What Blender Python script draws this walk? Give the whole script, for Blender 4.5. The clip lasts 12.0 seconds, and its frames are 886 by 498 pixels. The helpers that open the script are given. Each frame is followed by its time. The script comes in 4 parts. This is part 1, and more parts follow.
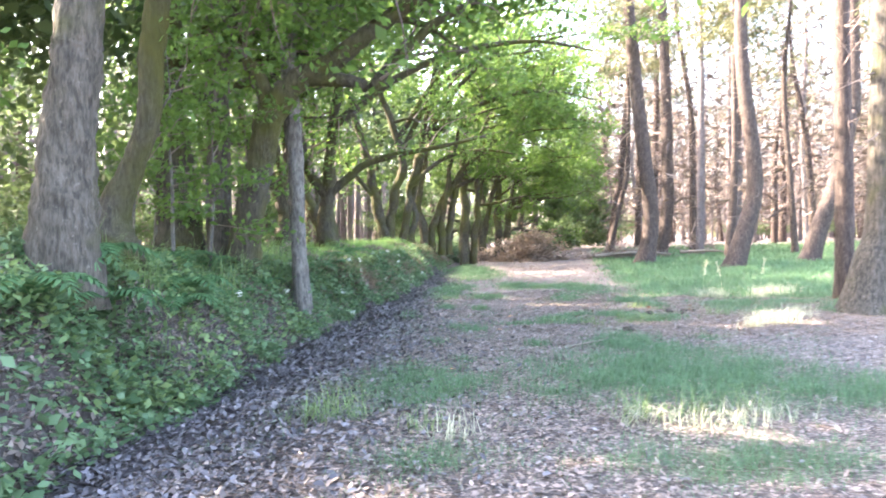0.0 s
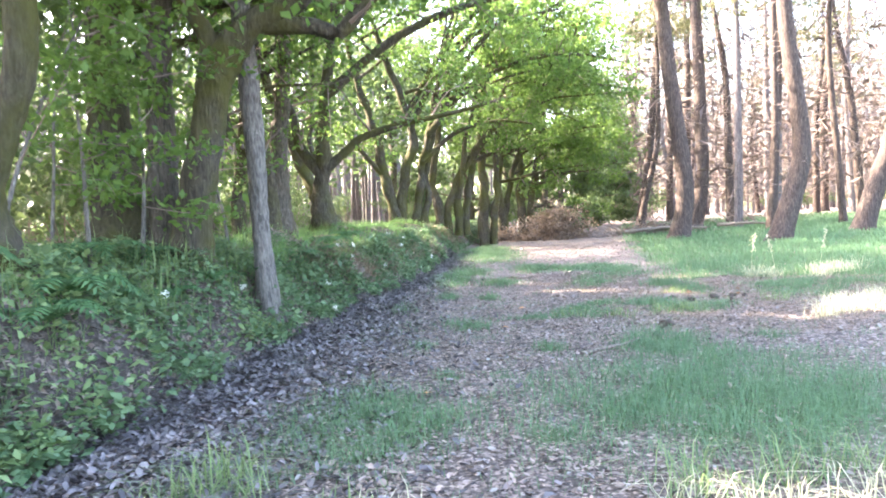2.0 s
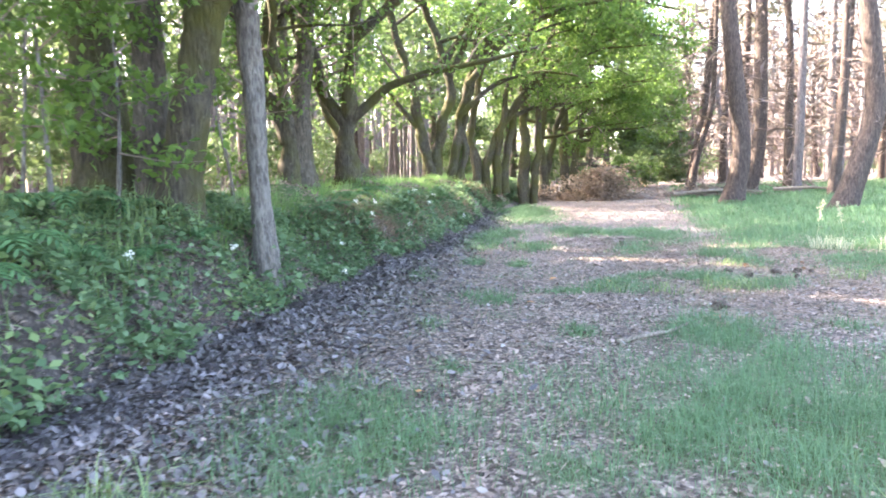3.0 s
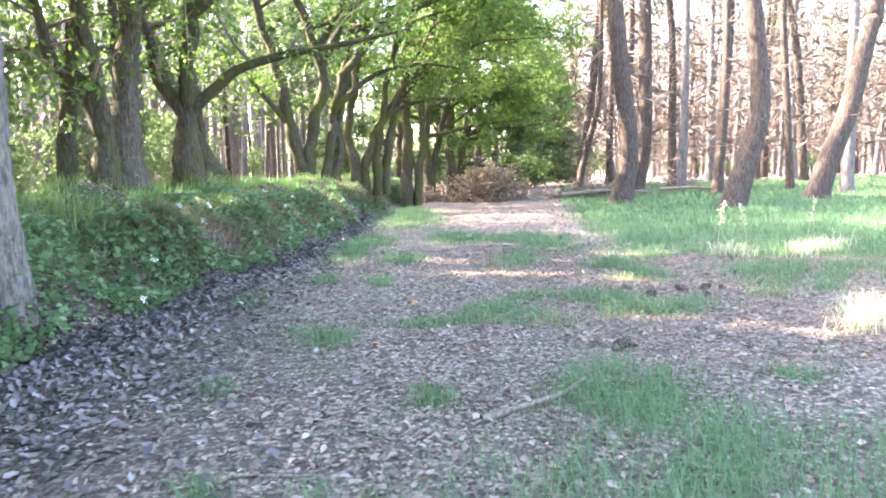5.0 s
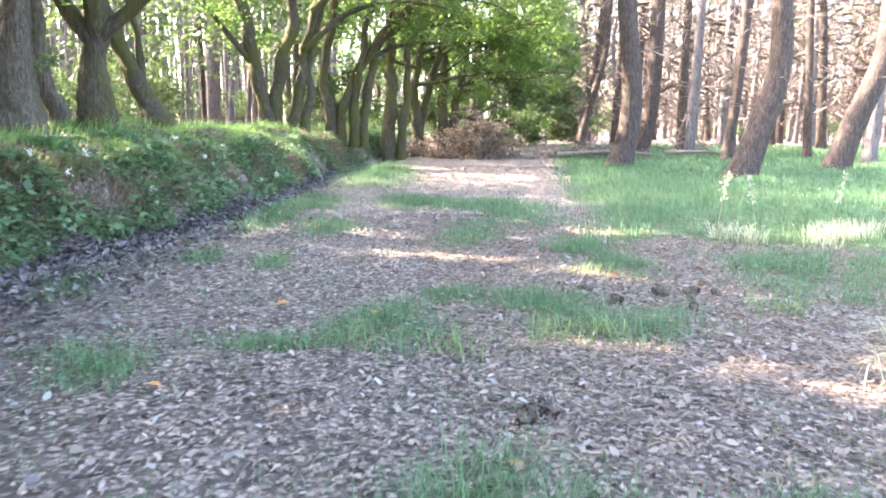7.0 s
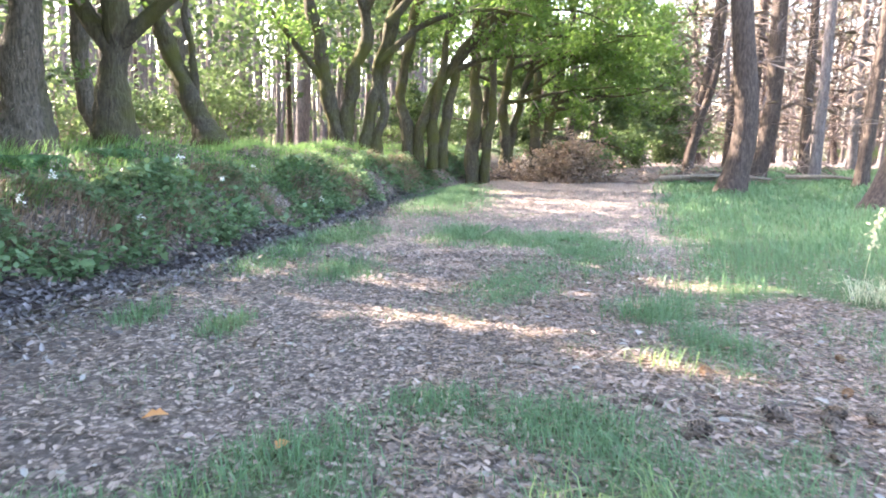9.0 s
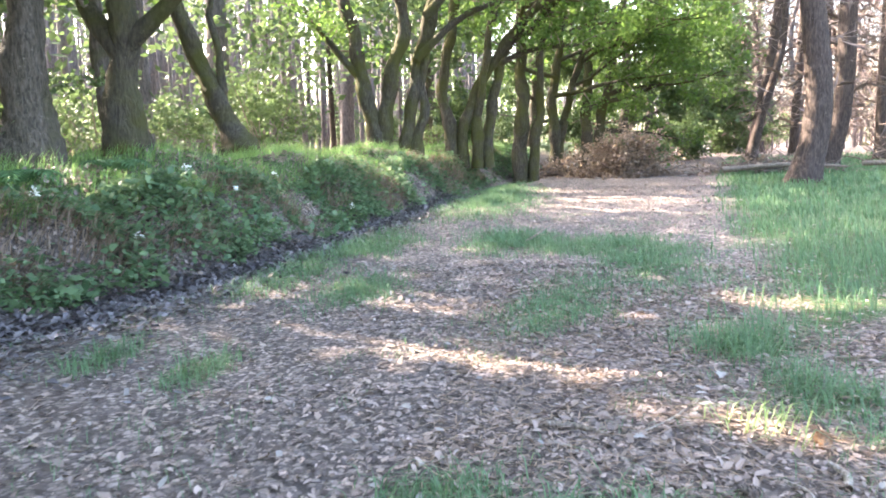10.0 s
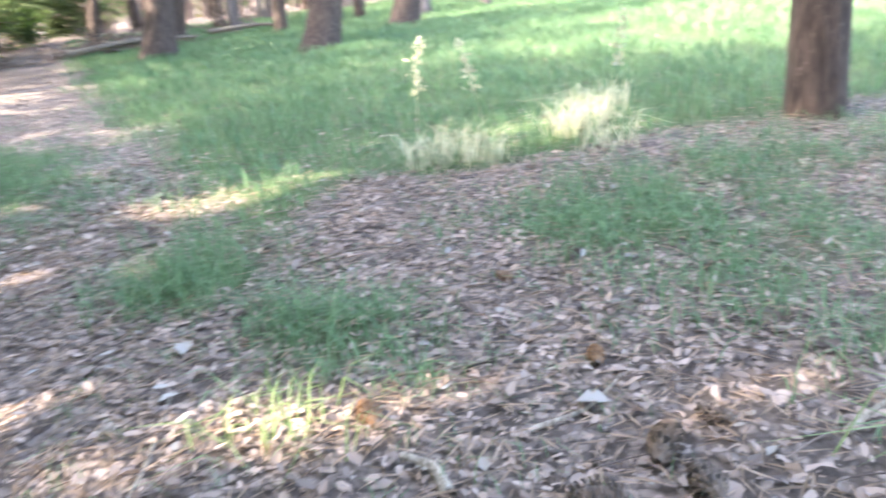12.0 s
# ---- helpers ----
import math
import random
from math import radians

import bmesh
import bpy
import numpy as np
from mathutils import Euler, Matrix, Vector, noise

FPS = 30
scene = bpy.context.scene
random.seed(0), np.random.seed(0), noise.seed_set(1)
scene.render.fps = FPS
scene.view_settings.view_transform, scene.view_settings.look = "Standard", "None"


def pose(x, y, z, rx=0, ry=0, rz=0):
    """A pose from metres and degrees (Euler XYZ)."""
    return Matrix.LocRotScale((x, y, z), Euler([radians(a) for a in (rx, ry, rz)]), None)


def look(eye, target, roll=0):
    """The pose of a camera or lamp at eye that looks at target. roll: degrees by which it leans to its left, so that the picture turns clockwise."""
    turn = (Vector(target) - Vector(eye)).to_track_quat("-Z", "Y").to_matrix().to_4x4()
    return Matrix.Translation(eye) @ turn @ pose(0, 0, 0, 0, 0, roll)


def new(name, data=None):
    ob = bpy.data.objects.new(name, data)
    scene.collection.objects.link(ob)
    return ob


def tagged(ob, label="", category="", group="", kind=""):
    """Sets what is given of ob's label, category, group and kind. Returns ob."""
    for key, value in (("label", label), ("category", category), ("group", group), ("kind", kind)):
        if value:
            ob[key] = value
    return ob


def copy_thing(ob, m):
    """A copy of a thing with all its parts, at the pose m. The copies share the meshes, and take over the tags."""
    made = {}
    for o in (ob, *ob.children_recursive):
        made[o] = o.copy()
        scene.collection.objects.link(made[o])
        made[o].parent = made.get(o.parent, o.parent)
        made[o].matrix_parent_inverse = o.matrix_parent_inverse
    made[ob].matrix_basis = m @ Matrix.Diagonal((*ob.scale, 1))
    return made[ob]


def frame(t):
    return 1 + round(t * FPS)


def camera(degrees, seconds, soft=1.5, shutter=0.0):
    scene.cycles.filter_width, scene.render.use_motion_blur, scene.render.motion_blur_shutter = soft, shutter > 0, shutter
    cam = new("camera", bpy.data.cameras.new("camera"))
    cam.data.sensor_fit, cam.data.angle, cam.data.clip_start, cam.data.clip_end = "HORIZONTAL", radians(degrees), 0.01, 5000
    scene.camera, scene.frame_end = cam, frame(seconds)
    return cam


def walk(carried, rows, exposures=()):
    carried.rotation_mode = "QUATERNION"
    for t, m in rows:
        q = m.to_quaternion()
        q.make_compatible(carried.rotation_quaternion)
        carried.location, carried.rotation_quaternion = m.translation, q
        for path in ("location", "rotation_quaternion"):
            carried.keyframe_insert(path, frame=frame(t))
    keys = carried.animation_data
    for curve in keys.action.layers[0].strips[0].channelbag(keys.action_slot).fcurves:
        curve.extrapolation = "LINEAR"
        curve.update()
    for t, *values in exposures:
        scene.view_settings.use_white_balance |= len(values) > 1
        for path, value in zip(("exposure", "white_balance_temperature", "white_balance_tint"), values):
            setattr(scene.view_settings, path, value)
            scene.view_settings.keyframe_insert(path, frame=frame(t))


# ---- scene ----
cam = camera(61.8, 12.0, 1.8, 0.3)
PATH = [
    (0, (0.091, 0.342, 1.523), (0.183, 2.34, 1.497), -1.0),
    (0.5, (0.146, 1.013, 1.484), (0.111, 3.011, 1.404), -0.7),
    (1, (0.392, 1.54, 1.496), (0.335, 3.539, 1.485), -2.3),
    (1.5, (0.571, 2.07, 1.467), (0.493, 4.068, 1.446), -1.8),
    (2, (0.721, 2.63, 1.476), (0.732, 4.628, 1.4), -2.7),
    (2.5, (0.904, 3.25, 1.481), (0.744, 5.236, 1.307), -1.0),
    (4.5, (1.332, 5.769, 1.386), (1.525, 7.749, 1.181), -2.4),
    (5, (1.601, 6.213, 1.417), (1.775, 8.196, 1.224), -1.4),
    (5.5, (1.893, 6.949, 1.376), (2.049, 8.923, 1.095), -0.5),
    (6, (2.203, 7.249, 1.426), (2.414, 9.221, 1.172), -2.1),
    (6.5, (2.516, 7.887, 1.392), (2.67, 9.854, 1.068), 0.8),
    (8.5, (3.47, 10.067, 1.401), (3.573, 12.047, 1.138), -0.9),
    (9, (3.637, 10.764, 1.383), (3.511, 12.742, 1.12), 1.0),
    (9.5, (3.68, 11.34, 1.382), (3.494, 13.314, 1.118), -0.1),
    (10, (3.773, 11.978, 1.364), (3.499, 13.941, 1.1), -1.2),
    (10.5, (3.737, 12.464, 1.324), (3.697, 14.435, 0.981), -0.2),
    (11, (3.824, 12.884, 1.265), (4.084, 14.822, 0.848), -6.5),
    (11.5, (3.949, 13.276, 1.228), (4.524, 15.106, 0.662), -8.2),
    (12, (4.036, 13.631, 1.225), (5.181, 15.131, 0.562), -6.3),
]
walk(cam, [(t, look(eye, target, roll)) for t, eye, target, roll in PATH], [(0, 4.4, 6700, 14), (2.5, 4.53, 6700, 14), (6.5, 4.5, 6700, 13), (8.5, 4.28, 6700, 13), (9.5, 4.2, 6650, 12), (12, 4.1, 6700, 12)])


# ---- world, sun and exposure ----
SUN_AZ, SUN_EL = radians(-66), radians(36)      # clockwise from +y, so the sun stands over the bank
world = bpy.data.worlds.new("sky")
scene.world = world
world.use_nodes = True
wn = world.node_tree
sky = wn.nodes.new("ShaderNodeTexSky")
sky.sky_type, sky.sun_disc = "NISHITA", False
sky.sun_elevation, sky.sun_rotation = SUN_EL, SUN_AZ
sky.air_density, sky.dust_density = 1.0, 4.0
wn.links.new(sky.outputs[0], wn.nodes["Background"].inputs[0])
wn.nodes["Background"].inputs[1].default_value = 0.15
sun = new("sun", bpy.data.lights.new("sun", "SUN"))
sun.data.energy, sun.data.angle, sun.data.color = 3.4, radians(0.6), (1.0, 0.87, 0.72)
sun.matrix_world = look((math.sin(SUN_AZ) * math.cos(SUN_EL) * 60, math.cos(SUN_AZ) * math.cos(SUN_EL) * 60, math.sin(SUN_EL) * 60), (0, 0, 0))


# ---- materials ----
def material(name, rough=0.8):
    m = bpy.data.materials.new(name)
    m.use_nodes = True
    b = m.node_tree.nodes["Principled BSDF"]
    b.inputs["Roughness"].default_value = rough
    b.inputs["Specular IOR Level"].default_value = 0.3
    return m, m.node_tree, b


def node(t, kind, **inputs):
    n = t.nodes.new(kind)
    for k, v in inputs.items():
        n.inputs[k.replace("_", " ")].default_value = v
    return n


def coords(t, scale=(1, 1, 1)):
    c, mp = t.nodes.new("ShaderNodeTexCoord"), t.nodes.new("ShaderNodeMapping")
    mp.inputs["Scale"].default_value = scale
    t.links.new(c.outputs["Object"], mp.inputs[0])
    return mp.outputs[0]


def noise_tex(t, scale, detail=4.0, vec=None, rough=0.6):
    n = node(t, "ShaderNodeTexNoise", Scale=scale, Detail=detail, Roughness=rough)
    if vec:
        t.links.new(vec, n.inputs["Vector"])
    return n.outputs["Fac"]


def ramp(t, fac, *stops):
    r = t.nodes.new("ShaderNodeValToRGB")
    e = r.color_ramp.elements
    while len(e) < len(stops):
        e.new(0.5)
    for el, (pos, col) in zip(e, stops):
        el.position, el.color = pos, (*col, 1)
    t.links.new(fac, r.inputs[0])
    return r.outputs[0]


def mix(t, fac, a, b, blend="MIX"):
    m = t.nodes.new("ShaderNodeMix")
    m.data_type, m.blend_type = "RGBA", blend
    for sock, v in ((m.inputs[0], fac), (m.inputs[6], a), (m.inputs[7], b)):
        if isinstance(v, (int, float)):
            sock.default_value = v
        elif isinstance(v, tuple):
            sock.default_value = (*v, 1)
        else:
            t.links.new(v, sock)
    return m.outputs[2]


def bump(t, b, height, strength, dist):
    n = t.nodes.new("ShaderNodeBump")
    n.inputs["Strength"].default_value, n.inputs["Distance"].default_value = strength, dist
    t.links.new(height, n.inputs["Height"])
    t.links.new(n.outputs[0], b.inputs["Normal"])


def bark(name, dark, light, moss, moss_amount, plates=9.0):
    m, t, b = material(name, 0.9)
    v = coords(t, (plates, plates, plates * 0.22))
    fine, big = noise_tex(t, 2.2, 8, v, 0.7), noise_tex(t, 0.9, 3, coords(t))
    ridge = noise_tex(t, 1.0, 2, coords(t, (plates * 3.2, plates * 3.2, plates * 0.8)), 0.6)
    col = ramp(t, fine, (0.3, dark), (0.7, light))
    col = mix(t, ramp(t, ridge, (0.36, (0.55, 0.55, 0.55)), (0.52, (0, 0, 0))), col, tuple(c * 0.5 for c in dark))
    col = mix(t, ramp(t, noise_tex(t, 14, 5, coords(t)), (0.62, (0, 0, 0)), (0.72, (0.5, 0.5, 0.5))), col, tuple(min(1, c * 1.5 + 0.04) for c in light))
    col = mix(t, ramp(t, big, (0.62 - moss_amount, (0, 0, 0)), (0.8 - moss_amount, (1, 1, 1))), col, mix(t, fine, tuple(c * 0.5 for c in moss), moss))
    t.links.new(col, b.inputs["Base Color"])
    add = t.nodes.new("ShaderNodeMath")
    add.operation = "ADD"
    t.links.new(fine, add.inputs[0])
    t.links.new(ridge, add.inputs[1])
    bump(t, b, add.outputs[0], 1.0, 0.03)
    return m


def foliage(name, dark, light, glow=0.45, rough=0.5, spread=0.5):
    """Leaf cards' surface: a colour of its own for each leaf, and light that comes through it."""
    m, t, b = material(name, rough)
    g = t.nodes.new("ShaderNodeNewGeometry")
    col = ramp(t, g.outputs["Random Per Island"], (0.0, dark), (spread, tuple((a + c) / 2 for a, c in zip(dark, light))), (1.0, light))
    col = mix(t, noise_tex(t, 0.35, 2, coords(t)), mix(t, 0.35, col, dark), col)
    t.links.new(col, b.inputs["Base Color"])
    tr, ms = t.nodes.new("ShaderNodeBsdfTranslucent"), t.nodes.new("ShaderNodeMixShader")
    t.links.new(mix(t, 0.5, col, tuple(min(1, c * 1.3) for c in light)), tr.inputs[0])
    ms.inputs[0].default_value = glow
    t.links.new(b.outputs[0], ms.inputs[1])
    t.links.new(tr.outputs[0], ms.inputs[2])
    t.links.new(ms.outputs[0], t.nodes["Material Output"].inputs[0])
    return m


OAK = bark("oak_bark", (0.04, 0.033, 0.026), (0.155, 0.132, 0.108), (0.085, 0.085, 0.022), 0.10)
MOSSY = bark("mossy_oak_bark", (0.03, 0.025, 0.018), (0.10, 0.085, 0.062), (0.082, 0.08, 0.02), 0.19)
GREY = bark("grey_smooth_bark", (0.055, 0.05, 0.045), (0.235, 0.215, 0.195), (0.10, 0.11, 0.04), 0.05, 9.0)
PINE = bark("pine_bark", (0.03, 0.022, 0.019), (0.12, 0.088, 0.076), (0.12, 0.12, 0.06), -0.08, 7.0)
PALE_PINE = bark("pale_pine_bark", (0.09, 0.076, 0.077), (0.23, 0.195, 0.195), (0.14, 0.14, 0.09), -0.1, 6.0)
DEADWOOD = bark("dead_wood", (0.10, 0.08, 0.065), (0.33, 0.27, 0.22), (0.1, 0.1, 0.04), -0.1, 16.0)
PALE_WOOD = bark("bleached_wood", (0.26, 0.22, 0.18), (0.55, 0.49, 0.42), (0.3, 0.28, 0.2), -0.1, 20.0)
OAK_LEAF = foliage("oak_leaf", (0.04, 0.082, 0.02), (0.145, 0.235, 0.052), 0.52)
YOUNG_LEAF = foliage("young_leaf", (0.045, 0.08, 0.035), (0.13, 0.185, 0.07), 0.4)
NEEDLE = foliage("pine_needle", (0.05, 0.07, 0.03), (0.16, 0.15, 0.08), 0.3)
BRAMBLE = foliage("bramble_leaf", (0.05, 0.1, 0.046), (0.195, 0.285, 0.145), 0.35, 0.45)
NETTLE = foliage("nettle_leaf", (0.085, 0.14, 0.052), (0.26, 0.345, 0.15), 0.4, 0.5)
FERN = foliage("fern_leaf", (0.045, 0.105, 0.045), (0.115, 0.225, 0.095), 0.4)
GRASS = foliage("grass_blade", (0.062, 0.126, 0.062), (0.15, 0.25, 0.122), 0.35)
STRAW = foliage("straw", (0.3, 0.3, 0.18), (0.64, 0.61, 0.45), 0.35)
LITTER = foliage("dead_leaf", (0.055, 0.042, 0.037), (0.41, 0.32, 0.275), 0.1, 0.6, 0.55)
# grass with the light shining through it put into a brighter, yellower colour
LIT_GRASS = foliage("lit_grass_blade", (0.09, 0.185, 0.055), (0.23, 0.36, 0.12), 0.4)
DARK_LITTER = foliage("wet_dead_leaf", (0.028, 0.025, 0.029), (0.235, 0.21, 0.215), 0.05, 0.45, 0.6)
RUST_LEAF = foliage("rusty_dead_leaf", (0.11, 0.078, 0.056), (0.39, 0.285, 0.21), 0.3)
TWIG = foliage("bare_twig", (0.09, 0.07, 0.065), (0.30, 0.23, 0.20), 0.0, 0.9)
PALE_LEAF = foliage("bleached_leaf", (0.19, 0.175, 0.165), (0.33, 0.31, 0.29), 0.15, 0.5)
ORANGE_LEAF = foliage("orange_leaf", (0.32, 0.14, 0.05), (0.5, 0.25, 0.1), 0.2, 0.5)
PETAL = foliage("white_petal", (0.65, 0.65, 0.60), (0.85, 0.85, 0.80), 0.3)
CONE = foliage("cone_scale", (0.03, 0.024, 0.021), (0.19, 0.145, 0.12), 0.0, 0.7)
CONE_TIP = foliage("orange_cone_scale", (0.12, 0.065, 0.035), (0.29, 0.17, 0.10), 0.0, 0.7)


def soil_material():
    m, t, b = material("leaf_litter_soil", 0.95)
    v = coords(t)
    fine, mid, big = noise_tex(t, 38, 6, v, 0.75), noise_tex(t, 6, 4, v), noise_tex(t, 0.5, 3, v)
    col = ramp(t, fine, (0.32, (0.035, 0.028, 0.025)), (0.5, (0.18, 0.143, 0.128)), (0.72, (0.40, 0.33, 0.29)))
    col = mix(t, ramp(t, mid, (0.4, (0, 0, 0)), (0.7, (0.5, 0.5, 0.5))), col, (0.07, 0.055, 0.048))
    col = mix(t, ramp(t, big, (0.42, (0, 0, 0)), (0.65, (0.35, 0.35, 0.35))), col, (0.24, 0.17, 0.13))
    cell = node(t, "ShaderNodeTexVoronoi", Scale=26.0)
    warp = t.nodes.new("ShaderNodeVectorMath")
    warp.operation = "ADD"
    wob = node(t, "ShaderNodeTexNoise", Scale=14.0)
    t.links.new(v, wob.inputs["Vector"])
    sc = t.nodes.new("ShaderNodeVectorMath")
    sc.operation = "SCALE"
    sc.inputs["Scale"].default_value = 0.06
    t.links.new(wob.outputs["Color"], sc.inputs[0])
    t.links.new(v, warp.inputs[0])
    t.links.new(sc.outputs[0], warp.inputs[1])
    t.links.new(warp.outputs[0], cell.inputs["Vector"])
    sep = t.nodes.new("ShaderNodeSeparateColor")
    t.links.new(cell.outputs["Color"], sep.inputs[0])
    leafy = ramp(t, sep.outputs[0], (0.0, (0.03, 0.025, 0.024)), (0.45, (0.15, 0.122, 0.112)), (0.8, (0.33, 0.27, 0.245)), (1.0, (0.52, 0.43, 0.39)))
    leafy = mix(t, ramp(t, cell.outputs["Distance"], (0.35, (0, 0, 0)), (0.75, (0.9, 0.9, 0.9))), leafy, (0.03, 0.025, 0.022))
    col = mix(t, 0.7, col, leafy)
    at = t.nodes.new("ShaderNodeAttribute")
    at.attribute_name = "turf"
    green = mix(t, fine, (0.025, 0.05, 0.015), (0.07, 0.12, 0.04))
    col = mix(t, ramp(t, at.outputs["Fac"], (0.15, (0, 0, 0)), (0.75, (0.9, 0.9, 0.9))), col, green)
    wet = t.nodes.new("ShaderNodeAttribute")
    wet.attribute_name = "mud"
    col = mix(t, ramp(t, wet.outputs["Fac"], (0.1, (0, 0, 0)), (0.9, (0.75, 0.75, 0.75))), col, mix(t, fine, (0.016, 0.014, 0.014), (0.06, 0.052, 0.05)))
    t.links.new(col, b.inputs["Base Color"])
    bump(t, b, fine, 0.8, 0.03)
    return m


SOIL = soil_material()
rng = np.random.default_rng(7)


# ---- mesh helpers ----
def mesh_of(name, verts, faces, mat, smooth=True):
    """A mesh from an array of points and arrays of triangles or quads."""
    me = bpy.data.meshes.new(name)
    v = np.asarray(verts, np.float32)
    faces = [np.asarray(f, np.int32) for f in faces if len(f)]
    loops = np.concatenate([f.ravel() for f in faces])
    sizes = np.concatenate([np.full(len(f), f.shape[1], np.int32) for f in faces])
    me.vertices.add(len(v))
    me.vertices.foreach_set("co", v.ravel())
    me.loops.add(len(loops))
    me.loops.foreach_set("vertex_index", loops)
    me.polygons.add(len(sizes))
    me.polygons.foreach_set("loop_start", np.concatenate([[0], np.cumsum(sizes)[:-1]]).astype(np.int32))
    me.polygons.foreach_set("use_smooth", np.full(len(sizes), smooth))
    me.update(calc_edges=True)
    me.materials.append(mat)
    return me


class Heap:
    """Gathers pieces of one mesh."""
    def __init__(self):
        self.v, self.f, self.n = [], {3: [], 4: []}, 0

    def add(self, v, *faces):
        for f in faces:
            f = np.asarray(f)
            if len(f):
                self.f[f.shape[1]].append(f + self.n)
        self.v.append(np.asarray(v, float))
        self.n += len(v)

    def mesh(self, name, mat, smooth=True):
        return mesh_of(name, np.concatenate(self.v), [np.concatenate(f) for f in self.f.values() if f], mat, smooth)


def part(name, me, parent, label=""):
    ob = new(name, me)
    ob.parent = parent
    return tagged(ob, label)


def thing(name, at, label, category, group="", kind=""):
    ob = new(name)
    ob.location = at
    ob.empty_display_size = 0.3
    return tagged(ob, label, category, group, kind)


def spline(points, steps=5):
    """A smooth line through rows of values."""
    p = np.asarray(points, float)
    p = np.vstack([2 * p[0] - p[1], p, 2 * p[-1] - p[-2]])
    out = []
    for a, b, c, d in zip(p[:-3], p[1:-2], p[2:-1], p[3:]):
        for s in np.linspace(0, 1, steps, endpoint=False):
            out.append(0.5 * (2 * b + (c - a) * s + (2 * a - 5 * b + 4 * c - d) * s**2 + (3 * b - a - 3 * c + d) * s**3))
    return np.array(out + [p[-2]])


def tube(heap, line, sides=8, rough=0.0, seed=0.0, flare=0.0):
    """A limb along rows of x, y, z, radius; rough: how uneven it is; flare: root buttresses at its foot."""
    line = np.asarray(line, float)
    c, r = line[:, :3], np.maximum(line[:, 3], 0.001)
    tang = np.gradient(c, axis=0)
    tang /= np.linalg.norm(tang, axis=1)[:, None] + 1e-9
    ref = np.where(np.abs(tang[:, :1]) > 0.9, [[0.0, 1.0, 0.0]], [[1.0, 0.0, 0.0]])
    ref = np.broadcast_to(np.median(ref, axis=0), tang.shape)
    u = ref - (ref * tang).sum(1)[:, None] * tang
    u /= np.linalg.norm(u, axis=1)[:, None] + 1e-9
    w = np.cross(tang, u)
    ang = np.linspace(0, 2 * np.pi, sides, endpoint=False)
    k = np.arange(len(c))[:, None]
    rad = r[:, None] * (1 + rough * (np.sin(3 * ang + seed + 0.35 * k) * 0.5 + np.sin(5 * ang - seed * 2 + 0.8 * k) * 0.35 + np.sin(1.7 * k + ang * 2 + seed) * 0.4))
    if flare:
        up = np.maximum(0, 1 - (c[:, 2] - c[0, 2]) / 0.9)[:, None] ** 2
        rad = rad * (1 + flare * up * (0.55 + 0.75 * np.sin(ang * 4 + seed) ** 2))
    v = c[:, None, :] + rad[..., None] * (np.cos(ang)[None, :, None] * u[:, None, :] + np.sin(ang)[None, :, None] * w[:, None, :])
    n, i, j = len(c), *np.meshgrid(np.arange(len(c) - 1), np.arange(sides), indexing="ij")
    jn = (j + 1) % sides
    quads = np.stack([i * sides + j, i * sides + jn, (i + 1) * sides + jn, (i + 1) * sides + j], -1).reshape(-1, 4)
    v = np.vstack([v.reshape(-1, 3), c[-1] + tang[-1] * r[-1]])
    tip = np.stack([(n - 1) * sides + np.arange(sides), (n - 1) * sides + (np.arange(sides) + 1) % sides, np.full(sides, n * sides)], -1)
    heap.add(v, quads, tip)


def turns(n, tilt):
    """n random frames: along and across a leaf, tilted up to tilt from level."""
    a, b, c = rng.uniform(0, 2 * np.pi, n), rng.normal(0, tilt, n), rng.normal(0, tilt, n)
    along = np.stack([np.cos(a) * np.cos(b), np.sin(a) * np.cos(b), np.sin(b)], -1)
    side = np.stack([-np.sin(a), np.cos(a), np.zeros(n)], -1)
    up = np.cross(along, side)
    across = side * np.cos(c)[:, None] + up * np.sin(c)[:, None]
    return along, across, np.cross(along, across)


# sunlit streaks on the ground: middle x, y, half length along the light, half width
STREAKS = ((3.5, 16.5, 1.25, 0.26), (4.85, 15.46, 0.7, 0.3), (5.3, 12.35, 1.0, 0.26), (6.4, 12.6, 0.9, 0.4), (2.6, 5.95, 0.8, 0.3), (0.3, 6.0, 0.6, 0.2), (5.6, 26.5, 1.6, 0.25), (5.9, 29.0, 1.8, 0.3),
           (6.2, 32.2, 2.0, 0.4), (6.0, 18.3, 0.8, 0.42), (8.6, 17.7, 0.9, 0.5), (5.9, 14.5, 0.6, 0.2), (13.0, 27.0, 1.0, 0.6), (4.3, 13.18, 0.8, 0.18), (3.6, 13.2, 0.3, 0.12), (2.0, 12.9, 0.7, 0.1))
SUNWARD = np.array([math.sin(SUN_AZ), math.cos(SUN_AZ)])


def lit_lane(at, grow=1.0):
    """True where a point stands in one of the lanes by which sunlight reaches the ground."""
    at = np.asarray(at, float)
    g = at[:, :2] - SUNWARD * (at[:, 2:] / math.tan(SUN_EL))
    inside = np.zeros(len(at), bool)
    for cx, cy, a, b in STREAKS:
        d = g - [cx, cy]
        inside |= ((d @ SUNWARD / a) ** 2 + ((d[:, 0] * SUNWARD[1] - d[:, 1] * SUNWARD[0]) / (b * grow)) ** 2) < 1
    return inside


